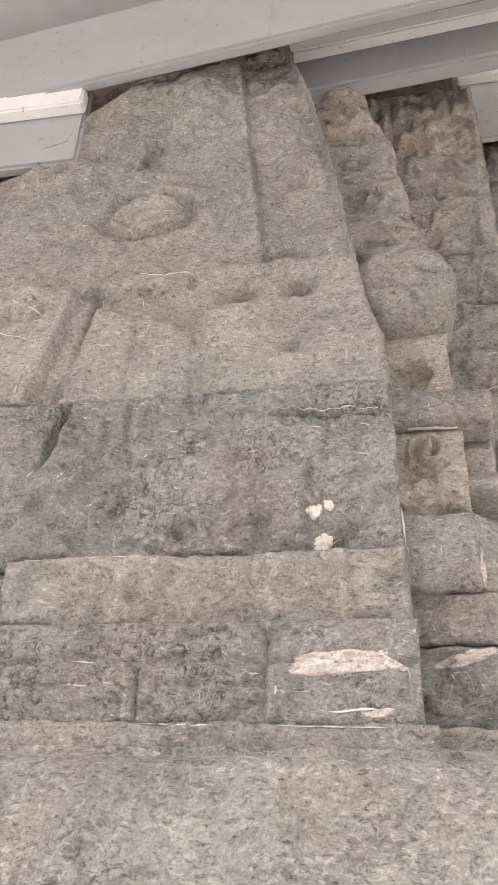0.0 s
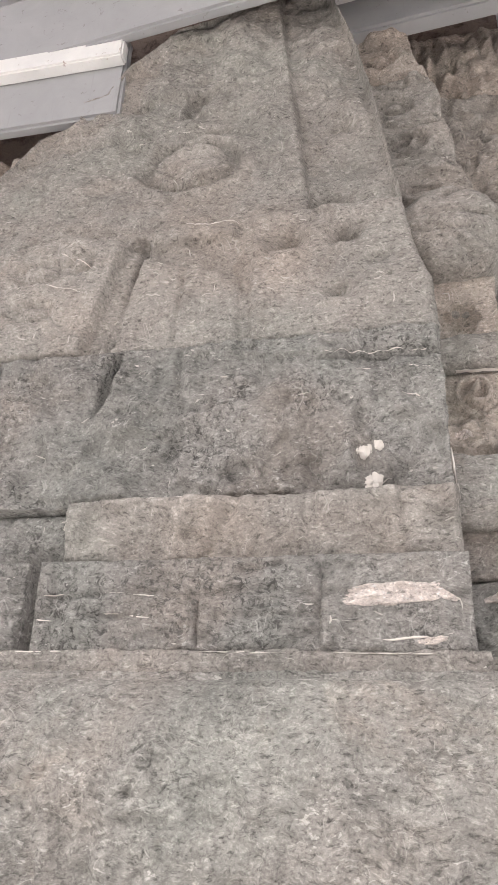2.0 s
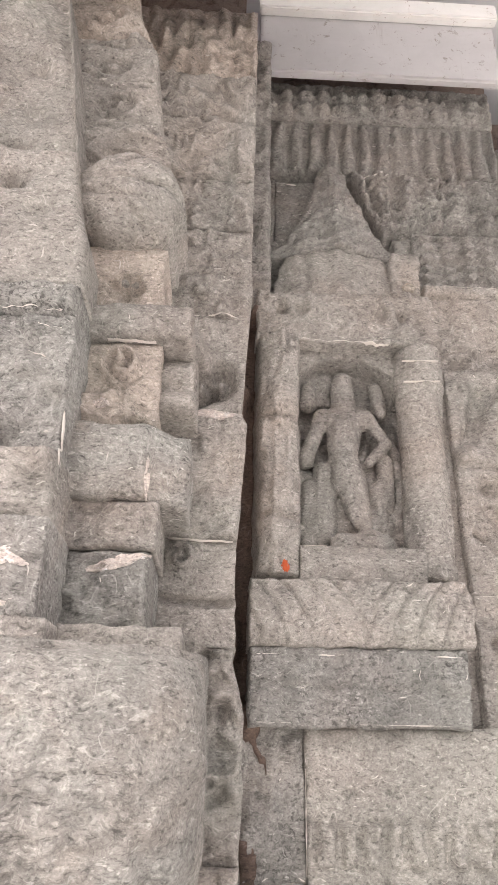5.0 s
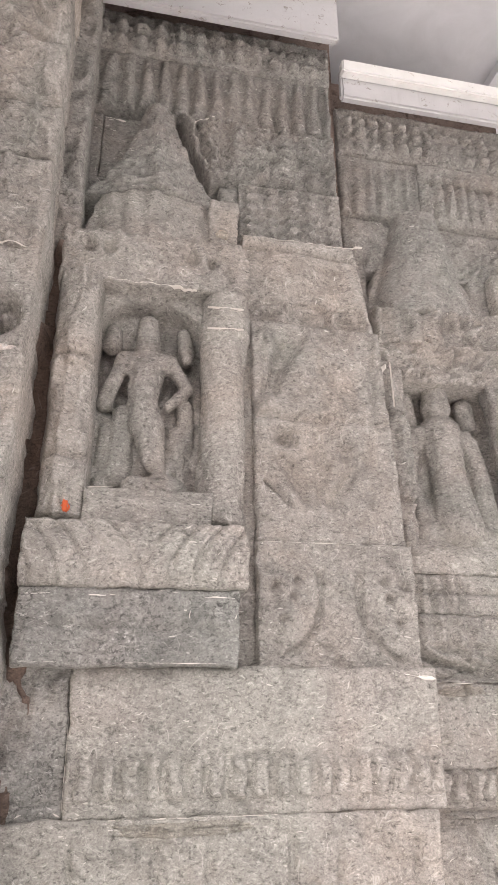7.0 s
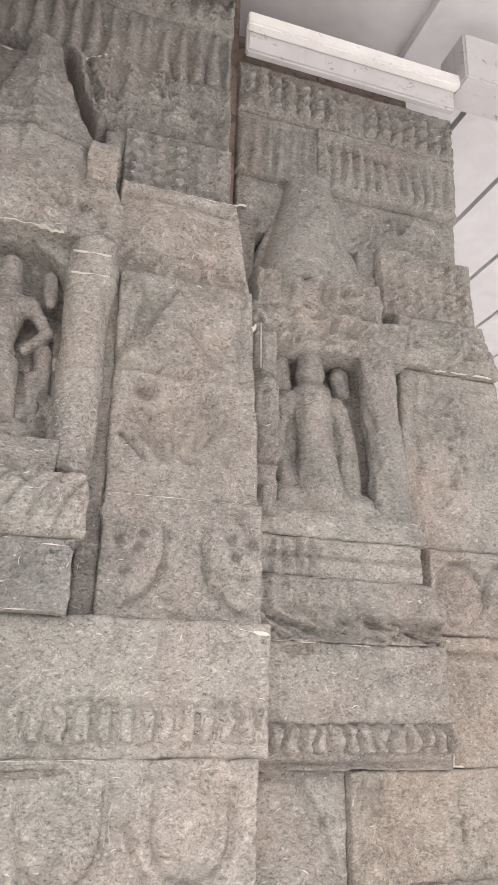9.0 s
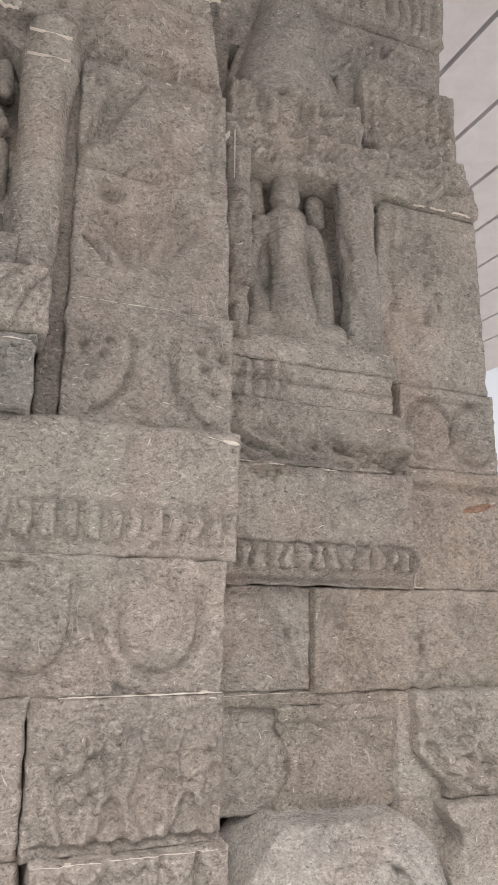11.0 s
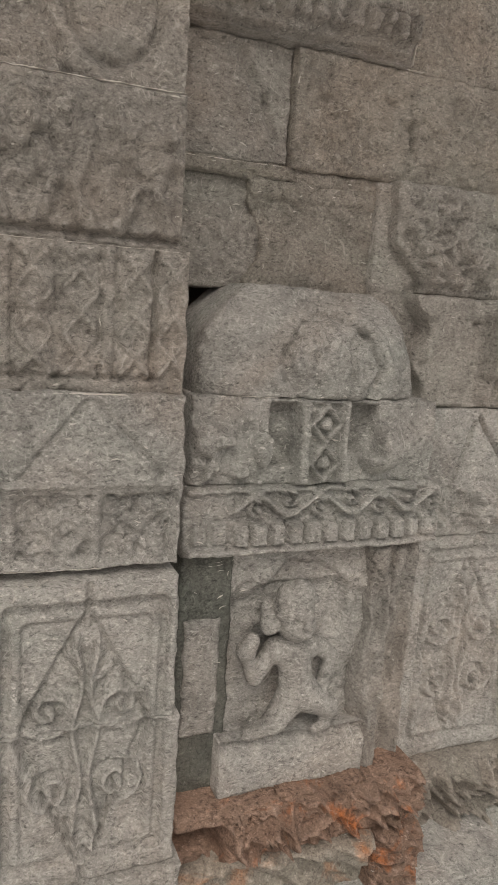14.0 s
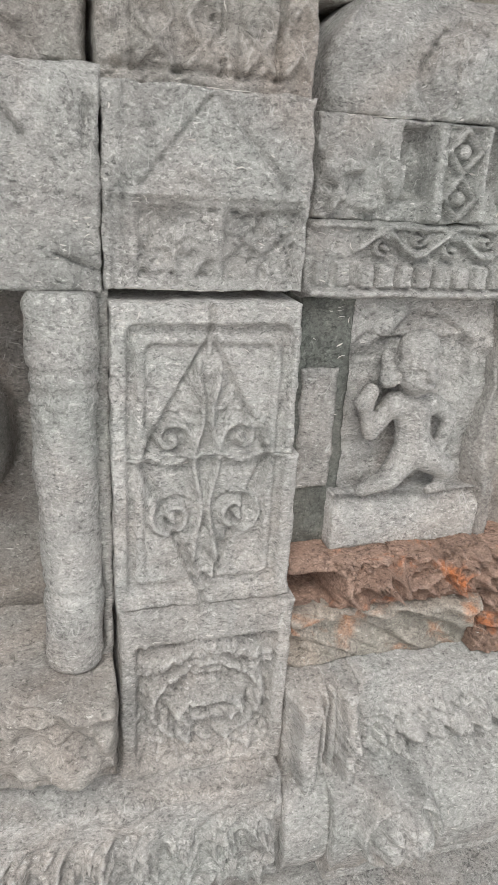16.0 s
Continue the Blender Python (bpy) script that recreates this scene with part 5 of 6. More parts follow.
def window_block(x, z):
    h = 0.012 * sstep(0.0, 0.5, fbm(x * 18, z * 18, 350, 3)) * (x < 1.13)
    h = h + up(d_box(x, z, 1.155, 1.11, 0.022, 0.05), -0.02, 0.006) + up(d_box(x, z, 1.3, 1.12, 0.03, 0.04), -0.02, 0.006)
    h = h + up(np.abs(x - 1.225) - 0.048, 0.012, 0.003)
    d = d_box(x, z, 1.225, 1.098, 0.03, 0.066)
    w = np.mod(z - 1.032, 0.066) - 0.033
    u = x - 1.225
    q = np.abs(np.abs(u) * 1.1 + np.abs(w) - 0.03)
    h = h + (d < 0) * (-0.01 + 0.012 * np.exp(-(q / 0.006) ** 2) + dome(np.hypot(u, w) - 0.013, 0.013, 0.012))
    return h + dome(np.hypot(x - 1.34, z - 1.085) - 0.042, 0.042, 0.022)


slab("lattice_block", 1.0, 1.452, 1.028, 1.168, 1.21, wall, S_LOW, window_block, 0.2, 0.0036, 1.3, 0.012)


def vine(x, z):
    """A running vine with volutes over a row of teeth."""
    s = np.sin((x - 1.08) / 0.058 * np.pi)
    on = sstep(1.06, 1.075, x)
    h = on * up(np.abs(z - 0.997 - 0.016 * s) - 0.0065, 0.011, 0.003)
    for i in range(7):
        h = h + spiral(x, z, 1.11 + 0.058 * i, 0.997 + (0.008 if i % 2 else -0.008), 0.017, 1.2, 1 if i % 2 else -1, 0.5, 0.011)
    u = np.mod(x - 1.0, 0.033) / 0.033 - 0.5
    h = h + 0.013 * sstep(0.42, 0.3, np.abs(u)) * sstep(0.928, 0.934, z) * sstep(0.97, 0.962, z) * (0.4 + 0.6 * sstep(1.05, 1.09, x))
    return h + up(np.abs(z - 0.921) - 0.007, 0.012, 0.003) + up(np.abs(z - 1.022) - 0.005, 0.006, 0.003)


slab("vine_frieze", 0.992, 1.47, 0.913, 1.026, 1.205, wall, S_LOW, vine, 0.2, 0.0032, 1.2, 0.008)

# corner pilaster, lower
slab("stone_block", 1.47, 1.74, 1.148, 1.356, 1.3, corner, S_GREY, lambda x, z: up(d_box(x, z, 1.66, 1.27, 0.05, 0.06), 0.012) + flutes(x, 0.05, 0.012) * (x > 1.6) + 0.014 * sstep(0, 0.5, fbm(x * 15, z * 15, 360, 2)) * (x < 1.58) + cut(np.abs(z - 1.31), 0.004, 0.006) * (x > 1.58), 0.5, 0.0042, 1.5, 0.016, lambda z: 1.468 + 0.016 * np.sin((z - 1.15) * 55), C_EDGE)
slab("stone_block", 1.475, 1.77, 0.89, 1.145, 1.29, corner, S_LOW, lambda x, z: cut(d_seg(x, z, 1.62, 1.13, 1.73, 0.99), 0.004, 0.01) + cut(d_seg(x, z, 1.61, 1.12, 1.57, 1.0), 0.004, 0.007) + up(d_box(x, z, 1.66, 0.95, 0.045, 0.035), 0.012) + 0.01 * leafage(x, z, 0.026, 1.0, 362) * (np.abs(z - 0.95) < 0.04), 0.5, 0.004, 1.4, 0.014, lambda z: 1.475 + 0.03 * sstep(1.04, 1.1, z), C_EDGE)
CORNER_LOZ = lozenge(1.66, 0.39, 0.88)
slab("panel", 1.49, 1.8, 0.39, 0.886, 1.3, corner, S_LOW, CORNER_LOZ, 0.5, 0.0038, 1.3, 0.014, None, C_EDGE)
slab("stone_block", 1.44, 1.82, 0.08, 0.386, 1.28, corner, S_ROUGH, lambda x, z: leafage(x, z, 0.05, 0.03, 365), 0.5, 0.0045, 1.8, 0.02, None, C_EDGE)

# ---- lower shrine ----
niche_l = empty("niche_shrine", (1.2, 1.2, 0.2), "small stone wall niche with slate side strip and stained ledge", "shrine", group="wall shrines")


def niche_bg(x, z):
    h = 0.006 * fbm(x * 20, z * 20, 370, 3)
    q = np.hypot((x - 1.2) / 0.12, (z - 0.79) / 0.1)
    h = h + up(q * 0.1 - 0.1, -0.012, 0.006)
    return h + 0.016 * sstep(0.0, 0.03, z - 0.865 + np.abs(x - 1.225) * 0.5)


slab("niche_back", 1.07, 1.36, 0.555, 0.912, 1.235, niche_l, S_LOW, niche_bg, 0.08, 0.0042, 1.4, 0.006, carve=1.0)
slab("arch", 1.075, 1.35, 0.845, 0.912, 1.222, niche_l, S_LOW, lambda x, z: -0.016 * sstep(0.003, -0.003, z - 0.893 + 0.42 * np.abs(x - 1.235) + 0.012 * np.cos((x - 1.235) * 75)), 0.05, 0.004, 1.3, 0.006, carve=1.0)
slab("side_strip", 0.995, 1.085, 0.48, 0.912, 1.215, niche_l, S_SLATE, None, 0.1, 0.005, 1.2, 0.006)
slab("inset_plate", 1.008, 1.066, 0.59, 0.795, 1.209, niche_l, S_LOW, None, 0.03, 0.005, 0.8, 0.005, label="pale grey plate let into the dark strip")
slab("side_rib", 1.345, 1.39, 0.42, 0.908, 1.2, niche_l, S_TOP, lambda x, z: 0.01 * fbm(x * 30, z * 8, 373, 3), 0.14, 0.0045, 1.6, 0.012, lambda z: 1.345 + 0.01 * np.sin(z * 18), None)
slab("side_rib", 1.39, 1.455, 0.40, 0.908, 1.215, niche_l, S_TOP, lambda x, z: 0.012 * fbm(x * 30, z * 8, 374, 3), 0.14, 0.0045, 1.6, 0.02)
slab("sill", 1.072, 1.352, 0.482, 0.578, 1.178, niche_l, S_LOW, lambda x, z: -0.02 * sstep(0.54, 0.58, z), 0.12, 0.0045, 1.2, 0.012)


def rust_carving(x, z):
    on = sstep(1.06, 1.09, x)
    return on * (leafage(x, z, 0.032, 0.022, 380) + spiral(x, z, 1.165, 0.43, 0.03, 1.5, 1, 0.4, 0.012)) - 0.05 * (1 - on) * (z < 0.455) - 0.012 * sstep(0.4, 0.38, z)


slab("ledge", 0.99, 1.46, 0.378, 0.48, 1.145, niche_l, S_RUST, rust_carving, 0.2, 0.004, 1.6, 0.014, label="ledge carved with scrolls, stained with vermilion")
slab("ledge", 0.99, 1.37, 0.25, 0.375, 1.165, niche_l, S_OCHRE, lambda x, z: 0.012 * fbm(x * 8, z * 26 + x * 14, 382, 3) + 0.014 * sstep(0.345, 0.36, z), 0.2, 0.0045, 1.6, 0.014, label="ochre and vermilion stained stone ledge")
slab("ledge", 1.374, 1.47, 0.25, 0.375, 1.14, niche_l, S_RUST, lambda x, z: leafage(x, z, 0.03, 0.014, 383), 0.2, 0.0045, 1.6, 0.014)


def figures_frieze(x, z):
    h = (leafage(x, z, 0.026, 0.012, 390) + leafage(x, z, 0.05, 0.008, 391)) * sstep(1.06, 1.12, x) * sstep(0.22, 0.16, z)
    h = h + petals(0.085, 0.0, 0.16, 0.024, 0.98)(x, z) * sstep(1.14, 1.1, x)
    for cx in (1.2, 1.25, 1.3, 1.35, 1.4, 1.45):
        h = h + cut(np.hypot((x - cx) * 1.5, (z - 0.06 - 0.6 * np.mod(cx, 0.1)) * 0.8), 0.013, 0.03) + dome(np.hypot(x - cx + 0.01, z - 0.13) - 0.025, 0.025, 0.016)
    return h


slab("stone_block", 0.99, 1.12, -0.025, 0.246, 1.125, wall, S_LOW, figures_frieze, 0.25, 0.004, 1.4, 0.014)
slab("stone_block", 1.124, 1.9, -0.012, 0.246, 1.12, wall, S_LOW, figures_frieze, 0.25, 0.0042, 1.4, 0.014)


def roll_flower(x, z):
    v = (z + 0.13) / 0.2
    h = 0.06 * np.sqrt(np.clip(1 - (2 * v - 1) ** 2, 0, 1)) - 0.06
    q = np.hypot(x - 1.185, z + 0.0)
    lobe = np.abs(np.cos(np.arctan2(z, x - 1.185) * 4))
    h = np.maximum(h, up(q - 0.075 - 0.008 * lobe, 0.045, 0.006) - 0.022)
    return h + cut(np.abs(q - 0.062), 0.005, 0.014) + rosette(x, z, 1.185, 0.0, 0.055, 8, 0.03) + cut(q, 0.012, 0.012)


slab("roll_moulding", 0.98, 1.06, -0.122, 0.075, 1.02, wall, S_LOW, lambda x, z: 0.06 * np.sqrt(np.clip(1 - (2 * (z + 0.122) / 0.197 - 1) ** 2, 0, 1)) - 0.06, 0.3, 0.0045, 1.2, 0.01, carve=1.0)
slab("roll_moulding", 1.063, 1.95, -0.13, 0.07, 1.0, wall, S_LOW, roll_flower, 0.3, 0.0042, 1.2, 0.012, label="round stone roll moulding with a carved flower", carve=1.0)

# ---- carved figures ----
figure("statue", [
    (0.475, 1.27, 2.58, 0.474, 1.27, 2.638, 0.031, 0.026), (0.475, 1.27, 2.54, 0.47, 1.265, 2.47, 0.042, 0.033),
    (0.435, 1.265, 2.555, 0.515, 1.265, 2.555, 0.026, 0.026), (0.47, 1.262, 2.47, 0.478, 1.258, 2.43, 0.035, 0.037),
    (0.468, 1.255, 2.43, 0.488, 1.245, 2.345, 0.028, 0.016), (0.49, 1.258, 2.43, 0.505, 1.25, 2.33, 0.026, 0.015), (0.5, 1.245, 2.32, 0.52, 1.235, 2.315, 0.014, 0.012),
    (0.43, 1.262, 2.55, 0.412, 1.265, 2.505, 0.019, 0.016), (0.412, 1.265, 2.505, 0.4, 1.28, 2.475, 0.018, 0.022),
    (0.523, 1.26, 2.55, 0.553, 1.262, 2.505, 0.018, 0.015), (0.553, 1.262, 2.505, 0.518, 1.25, 2.463, 0.015, 0.013), (0.55, 1.275, 2.47, 0.556, 1.285, 2.4, 0.022, 0.018),
    (0.408, 1.29, 2.6, 0.41, 1.29, 2.628, 0.024, 0.02), (0.552, 1.292, 2.585, 0.546, 1.292, 2.64, 0.02, 0.016), (0.545, 1.28, 2.6, 0.55, 1.275, 2.575, 0.01, 0.012),
    (0.46, 1.245, 2.3, 0.53, 1.24, 2.295, 0.028, 0.03), (0.44, 1.285, 2.45, 0.43, 1.28, 2.33, 0.03, 0.034), (0.41, 1.29, 2.42, 0.405, 1.285, 2.31, 0.024, 0.03), (0.535, 1.285, 2.42, 0.54, 1.285, 2.33, 0.02, 0.022),
], S_GREY, "worn standing stone figure in a wall niche", 0.0032, thin=0.86)
figure("statue", [
    (1.132, 1.395, 2.57, 1.132, 1.395, 2.61, 0.035, 0.031), (1.132, 1.4, 2.635, 1.132, 1.402, 2.645, 0.02, 0.016), (1.134, 1.4, 2.545, 1.134, 1.4, 2.53, 0.026, 0.028),
    (1.135, 1.397, 2.505, 1.14, 1.388, 2.4, 0.052, 0.041), (1.078, 1.402, 2.5, 1.192, 1.402, 2.5, 0.029, 0.029), (1.14, 1.386, 2.39, 1.146, 1.374, 2.29, 0.044, 0.056),
    (1.066, 1.402, 2.49, 1.055, 1.408, 2.4, 0.025, 0.023), (1.055, 1.408, 2.4, 1.078, 1.39, 2.31, 0.023, 0.025), (1.206, 1.402, 2.49, 1.226, 1.402, 2.41, 0.025, 0.024), (1.226, 1.402, 2.41, 1.22, 1.388, 2.31, 0.025, 0.03),
    (1.065, 1.388, 2.275, 1.24, 1.375, 2.262, 0.035, 0.036), (1.06, 1.425, 2.6, 1.07, 1.425, 2.55, 0.03, 0.028), (1.216, 1.425, 2.59, 1.222, 1.425, 2.55, 0.026, 0.024),
    (1.09, 1.43, 2.45, 1.095, 1.425, 2.33, 0.03, 0.03), (1.19, 1.43, 2.45, 1.19, 1.425, 2.33, 0.03, 0.03),
], S_GREY, "eroded seated stone figure in a wall niche", 0.0034)
figure("statue", [
    (1.19, 1.185, 0.815, 1.195, 1.18, 0.79, 0.036, 0.033), (1.185, 1.185, 0.835, 1.195, 1.18, 0.842, 0.03, 0.028),
    (1.195, 1.205, 0.765, 1.2, 1.2, 0.74, 0.02, 0.024), (1.17, 1.2, 0.735, 1.23, 1.2, 0.735, 0.025, 0.023),
    (1.2, 1.195, 0.725, 1.205, 1.19, 0.69, 0.034, 0.03), (1.205, 1.19, 0.68, 1.215, 1.19, 0.66, 0.032, 0.035),
    (1.2, 1.185, 0.655, 1.165, 1.18, 0.61, 0.03, 0.021), (1.165, 1.18, 0.61, 1.125, 1.195, 0.585, 0.02, 0.013),
    (1.225, 1.185, 0.65, 1.27, 1.18, 0.625, 0.03, 0.02), (1.27, 1.18, 0.625, 1.27, 1.19, 0.592, 0.017, 0.013), (1.27, 1.185, 0.587, 1.245, 1.18, 0.585, 0.011, 0.009),
    (1.165, 1.205, 0.735, 1.13, 1.2, 0.69, 0.019, 0.016), (1.13, 1.2, 0.69, 1.108, 1.19, 0.745, 0.016, 0.013), (1.108, 1.19, 0.745, 1.115, 1.185, 0.765, 0.018, 0.015),
    (1.245, 1.205, 0.735, 1.28, 1.205, 0.71, 0.018, 0.015), (1.28, 1.205, 0.71, 1.262, 1.195, 0.66, 0.014, 0.013),
    (1.197, 1.147, 0.812, 1.198, 1.145, 0.797, 0.0055, 0.008), (1.183, 1.151, 0.814, 1.186, 1.15, 0.814, 0.006, 0.006), (1.207, 1.151, 0.815, 1.21, 1.152, 0.815, 0.006, 0.006), (1.19, 1.152, 0.78, 1.204, 1.152, 0.78, 0.0055, 0.0055), (1.163, 1.175, 0.832, 1.221, 1.17, 0.836, 0.009, 0.009), (1.15, 1.205, 0.8, 1.15, 1.195, 0.785, 0.013, 0.018), (1.15, 1.21, 0.82, 1.15, 1.21, 0.81, 0.01, 0.012),
], S_LOW, "small running stone figure carved in high relief", 0.0028, wear=260)

# ---- lime in the joints, spalls and thrown plaster ----
for ax, az, bx, bz, y, w in ((-0.46, 2.286, -0.275, 2.289, 0.812, 0.0028), (-0.1, 2.287, 0.03, 2.286, 0.812, 0.0016), (-0.459, 2.278, -0.474, 2.205, 0.83, 0.0024), (-0.112, 2.494, 0.025, 2.492, 0.824, 0.0015),
                             (-0.07, 2.459, -0.042, 2.460, 0.824, 0.002), (0.0, 2.462, 0.028, 2.463, 0.824, 0.0024), (-0.012, 2.43, 0.012, 2.422, 0.824, 0.0035),
                             (-0.468, 2.155, -0.44, 2.157, 0.797, 0.0018), (-0.385, 2.158, -0.36, 2.157, 0.797, 0.0022), (-0.348, 2.155, -0.318, 2.153, 0.797, 0.0026), (-0.383, 2.132, -0.365, 2.132, 0.797, 0.0028), (-0.352, 2.13, -0.325, 2.127, 0.797, 0.0028), (-0.475, 2.126, -0.455, 2.125, 0.797, 0.002), (-0.305, 2.13, -0.29, 2.129, 0.797, 0.003),
                             (-0.5, 2.087, -0.43, 2.088, 0.79, 0.0035), (-0.26, 2.087, -0.13, 2.086, 0.79, 0.003), (-0.105, 2.086, 0.01, 2.085, 0.79, 0.003), (-0.105, 2.121, -0.07, 2.121, 0.797, 0.0018), (-0.05, 2.1, 0.0, 2.104, 0.797, 0.004),
                             (0.045, 2.345, 0.049, 2.27, 0.835, 0.0024), (-0.55, 2.735, -0.49, 2.7, 0.822, 0.0024), (-0.565, 2.672, -0.495, 2.645, 0.822, 0.002), (-0.335, 2.768, -0.25, 2.766, 0.828, 0.002), (-0.4, 2.755, -0.402, 2.72, 0.845, 0.002), (-0.44, 2.6, -0.465, 2.535, 0.84, 0.0018)):
    mortar(ax, az, bx, bz, y, w, tower)
for cx, cz, rx, rz, y, m, a in ((-0.063, 2.345, 0.011, 0.012, 0.822, M_LIME, 0), (-0.045, 2.352, 0.007, 0.008, 0.822, M_LIME, 0), (-0.054, 2.302, 0.014, 0.013, 0.822, M_LIME, 30), (-0.035, 2.152, 0.064, 0.014, 0.795, M_CHIP, 3), (0.022, 2.149, 0.016, 0.006, 0.795, M_CHIP, -20), (0.005, 2.1, 0.02, 0.005, 0.795, M_CHIP, 4), (-0.335, 3.142, 0.022, 0.004, 0.86, M_CHIP, 6)):
    scar(cx, cz, rx, rz, y, tower, m, a)
for cx, cz, rx, rz, y, a in ((0.11, 2.178, 0.045, 0.01, 0.925, 14), (0.145, 2.29, 0.004, 0.03, 0.905, 0), (0.07, 2.405, 0.012, 0.006, 0.93, -10)):
    scar(cx, cz, rx, rz, y, side, M_CHIP, a)
scar(0.225, 2.463, 0.04, 0.011, 1.062, back_side, M_CHIP, -3)
mortar(0.165, 2.253, 0.262, 2.25, 1.068, 0.0022, back_side)
mortar(0.17, 2.655, 0.27, 2.655, 1.068, 0.0014, back_side)
mortar(0.04, 2.512, 0.14, 2.508, 0.93, 0.0012, side)
for ax, az, bx, bz, y, w in ((0.352, 3.246, 0.4, 3.24, 1.35, 0.006), (0.55, 3.252, 0.62, 3.244, 1.33, 0.006), (0.39, 2.703, 0.5, 2.702, 1.215, 0.0016), (0.5, 2.702, 0.56, 2.698, 1.215, 0.0012), (0.305, 2.102, 0.345, 2.104, 1.146, 0.0022), (0.4, 2.101, 0.44, 2.103, 1.146, 0.0022), (0.58, 2.104, 0.628, 2.103, 1.146, 0.0026),
                             (0.305, 2.004, 0.36, 2.004, 1.16, 0.0014), (0.46, 2.003, 0.6, 2.004, 1.16, 0.0016), (0.384, 2.284, 0.425, 2.287, 1.2, 0.0016), (0.58, 2.61, 0.65, 2.613, 1.198, 0.0016), (0.58, 2.655, 0.65, 2.657, 1.198, 0.0014)):
    mortar(ax, az, bx, bz, y, w, niche_b)
scar(0.61, 2.835, 0.014, 0.01, 1.21, niche_b, S_OCHRE)
scar(0.352, 2.245, 0.007, 0.011, 1.19, niche_b, M_VERM)
for ax, az, bx, bz, y, w in ((0.384, 1.99, 0.384, 1.8, 1.205, 0.0016), (0.71, 1.587, 0.955, 1.59, 1.178, 0.0018), (0.45, 1.789, 0.7, 1.79, 1.195, 0.0008), (0.92, 1.992, 0.975, 1.984, 1.2, 0.0034), (1.0, 1.984, 1.12, 1.982, 1.325, 0.0018), (1.17, 1.98, 1.24, 1.98, 1.325, 0.0018), (0.99, 1.553, 1.19, 1.556, 1.36, 0.0016), (1.42, 1.757, 1.455, 1.756, 1.355, 0.0032), (1.42, 1.8, 1.42, 1.757, 1.355, 0.0014), (1.02, 1.17, 1.14, 1.171, 1.205, 0.0014)):
    mortar(ax, az, bx, bz, y, w, wall)
scar(0.962, 1.986, 0.016, 0.004, 1.198, wall, M_LIME, -8)
for ax, az, bx, bz, y, w in ((0.71, 2.889, 0.93, 2.889, 1.265, 0.0016), (0.7, 2.216, 0.95, 2.217, 1.238, 0.001), (0.78, 1.18, 0.88, 1.179, 1.125, 0.0014), (0.69, 1.377, 0.95, 1.377, 1.15, 0.0012), (0.72, 0.933, 0.85, 0.932, 1.124, 0.0012), (0.963, 2.6, 0.965, 2.5, 1.243, 0.001)):
    mortar(ax, az, bx, bz, y, w, pil)
scar(0.948, 2.585, 0.004, 0.006, 1.24, pil, M_LIME)
for ax, az, bx, bz, y, w in ((0.99, 2.19, 1.1, 2.188, 1.33, 0.0016), (1.05, 2.107, 1.33, 2.107, 1.327, 0.0014), (1.06, 2.265, 1.1, 2.262, 1.35, 0.0016), (1.3, 2.24, 1.36, 2.235, 1.33, 0.002)):
    mortar(ax, az, bx, bz, y, w, niche_d)
mortar(1.46, 2.637, 1.62, 2.638, 1.395, 0.0014, corner)
scar(1.6, 1.93, 0.045, 0.009, 1.368, corner, S_RUST, 14)
for cx, cz in ((1.1, 0.478), (1.2, 0.482), (1.31, 0.484)):
    scar(cx, cz, 0.04, 0.007, 1.17, niche_l, S_RUST, 3)

# small pale chips and lime flecks caught on the rough faces
def front_of(x, z):
    best = np.full(np.shape(x), 9.0)
    for x0, x1, z0, z1, lo, hi, ys in FRONTS:
        if x.max() < x0 or x.min() > x1 or z.max() < z0 or z.min() > z1:
            continue
        nv, nu = ys.shape
        ri = np.round(np.clip((z - z0) / (z1 - z0), 0, 1) * (nv - 1)).astype(int)
        c = (x - lo[ri]) / (hi[ri] - lo[ri])
        ok = (c >= 0) & (c <= 1) & (z >= z0) & (z <= z1)
        best = np.where(ok, np.minimum(best, ys[ri, np.clip(np.round(c * (nu - 1)), 0, nu - 1).astype(int)]), best)
    return best


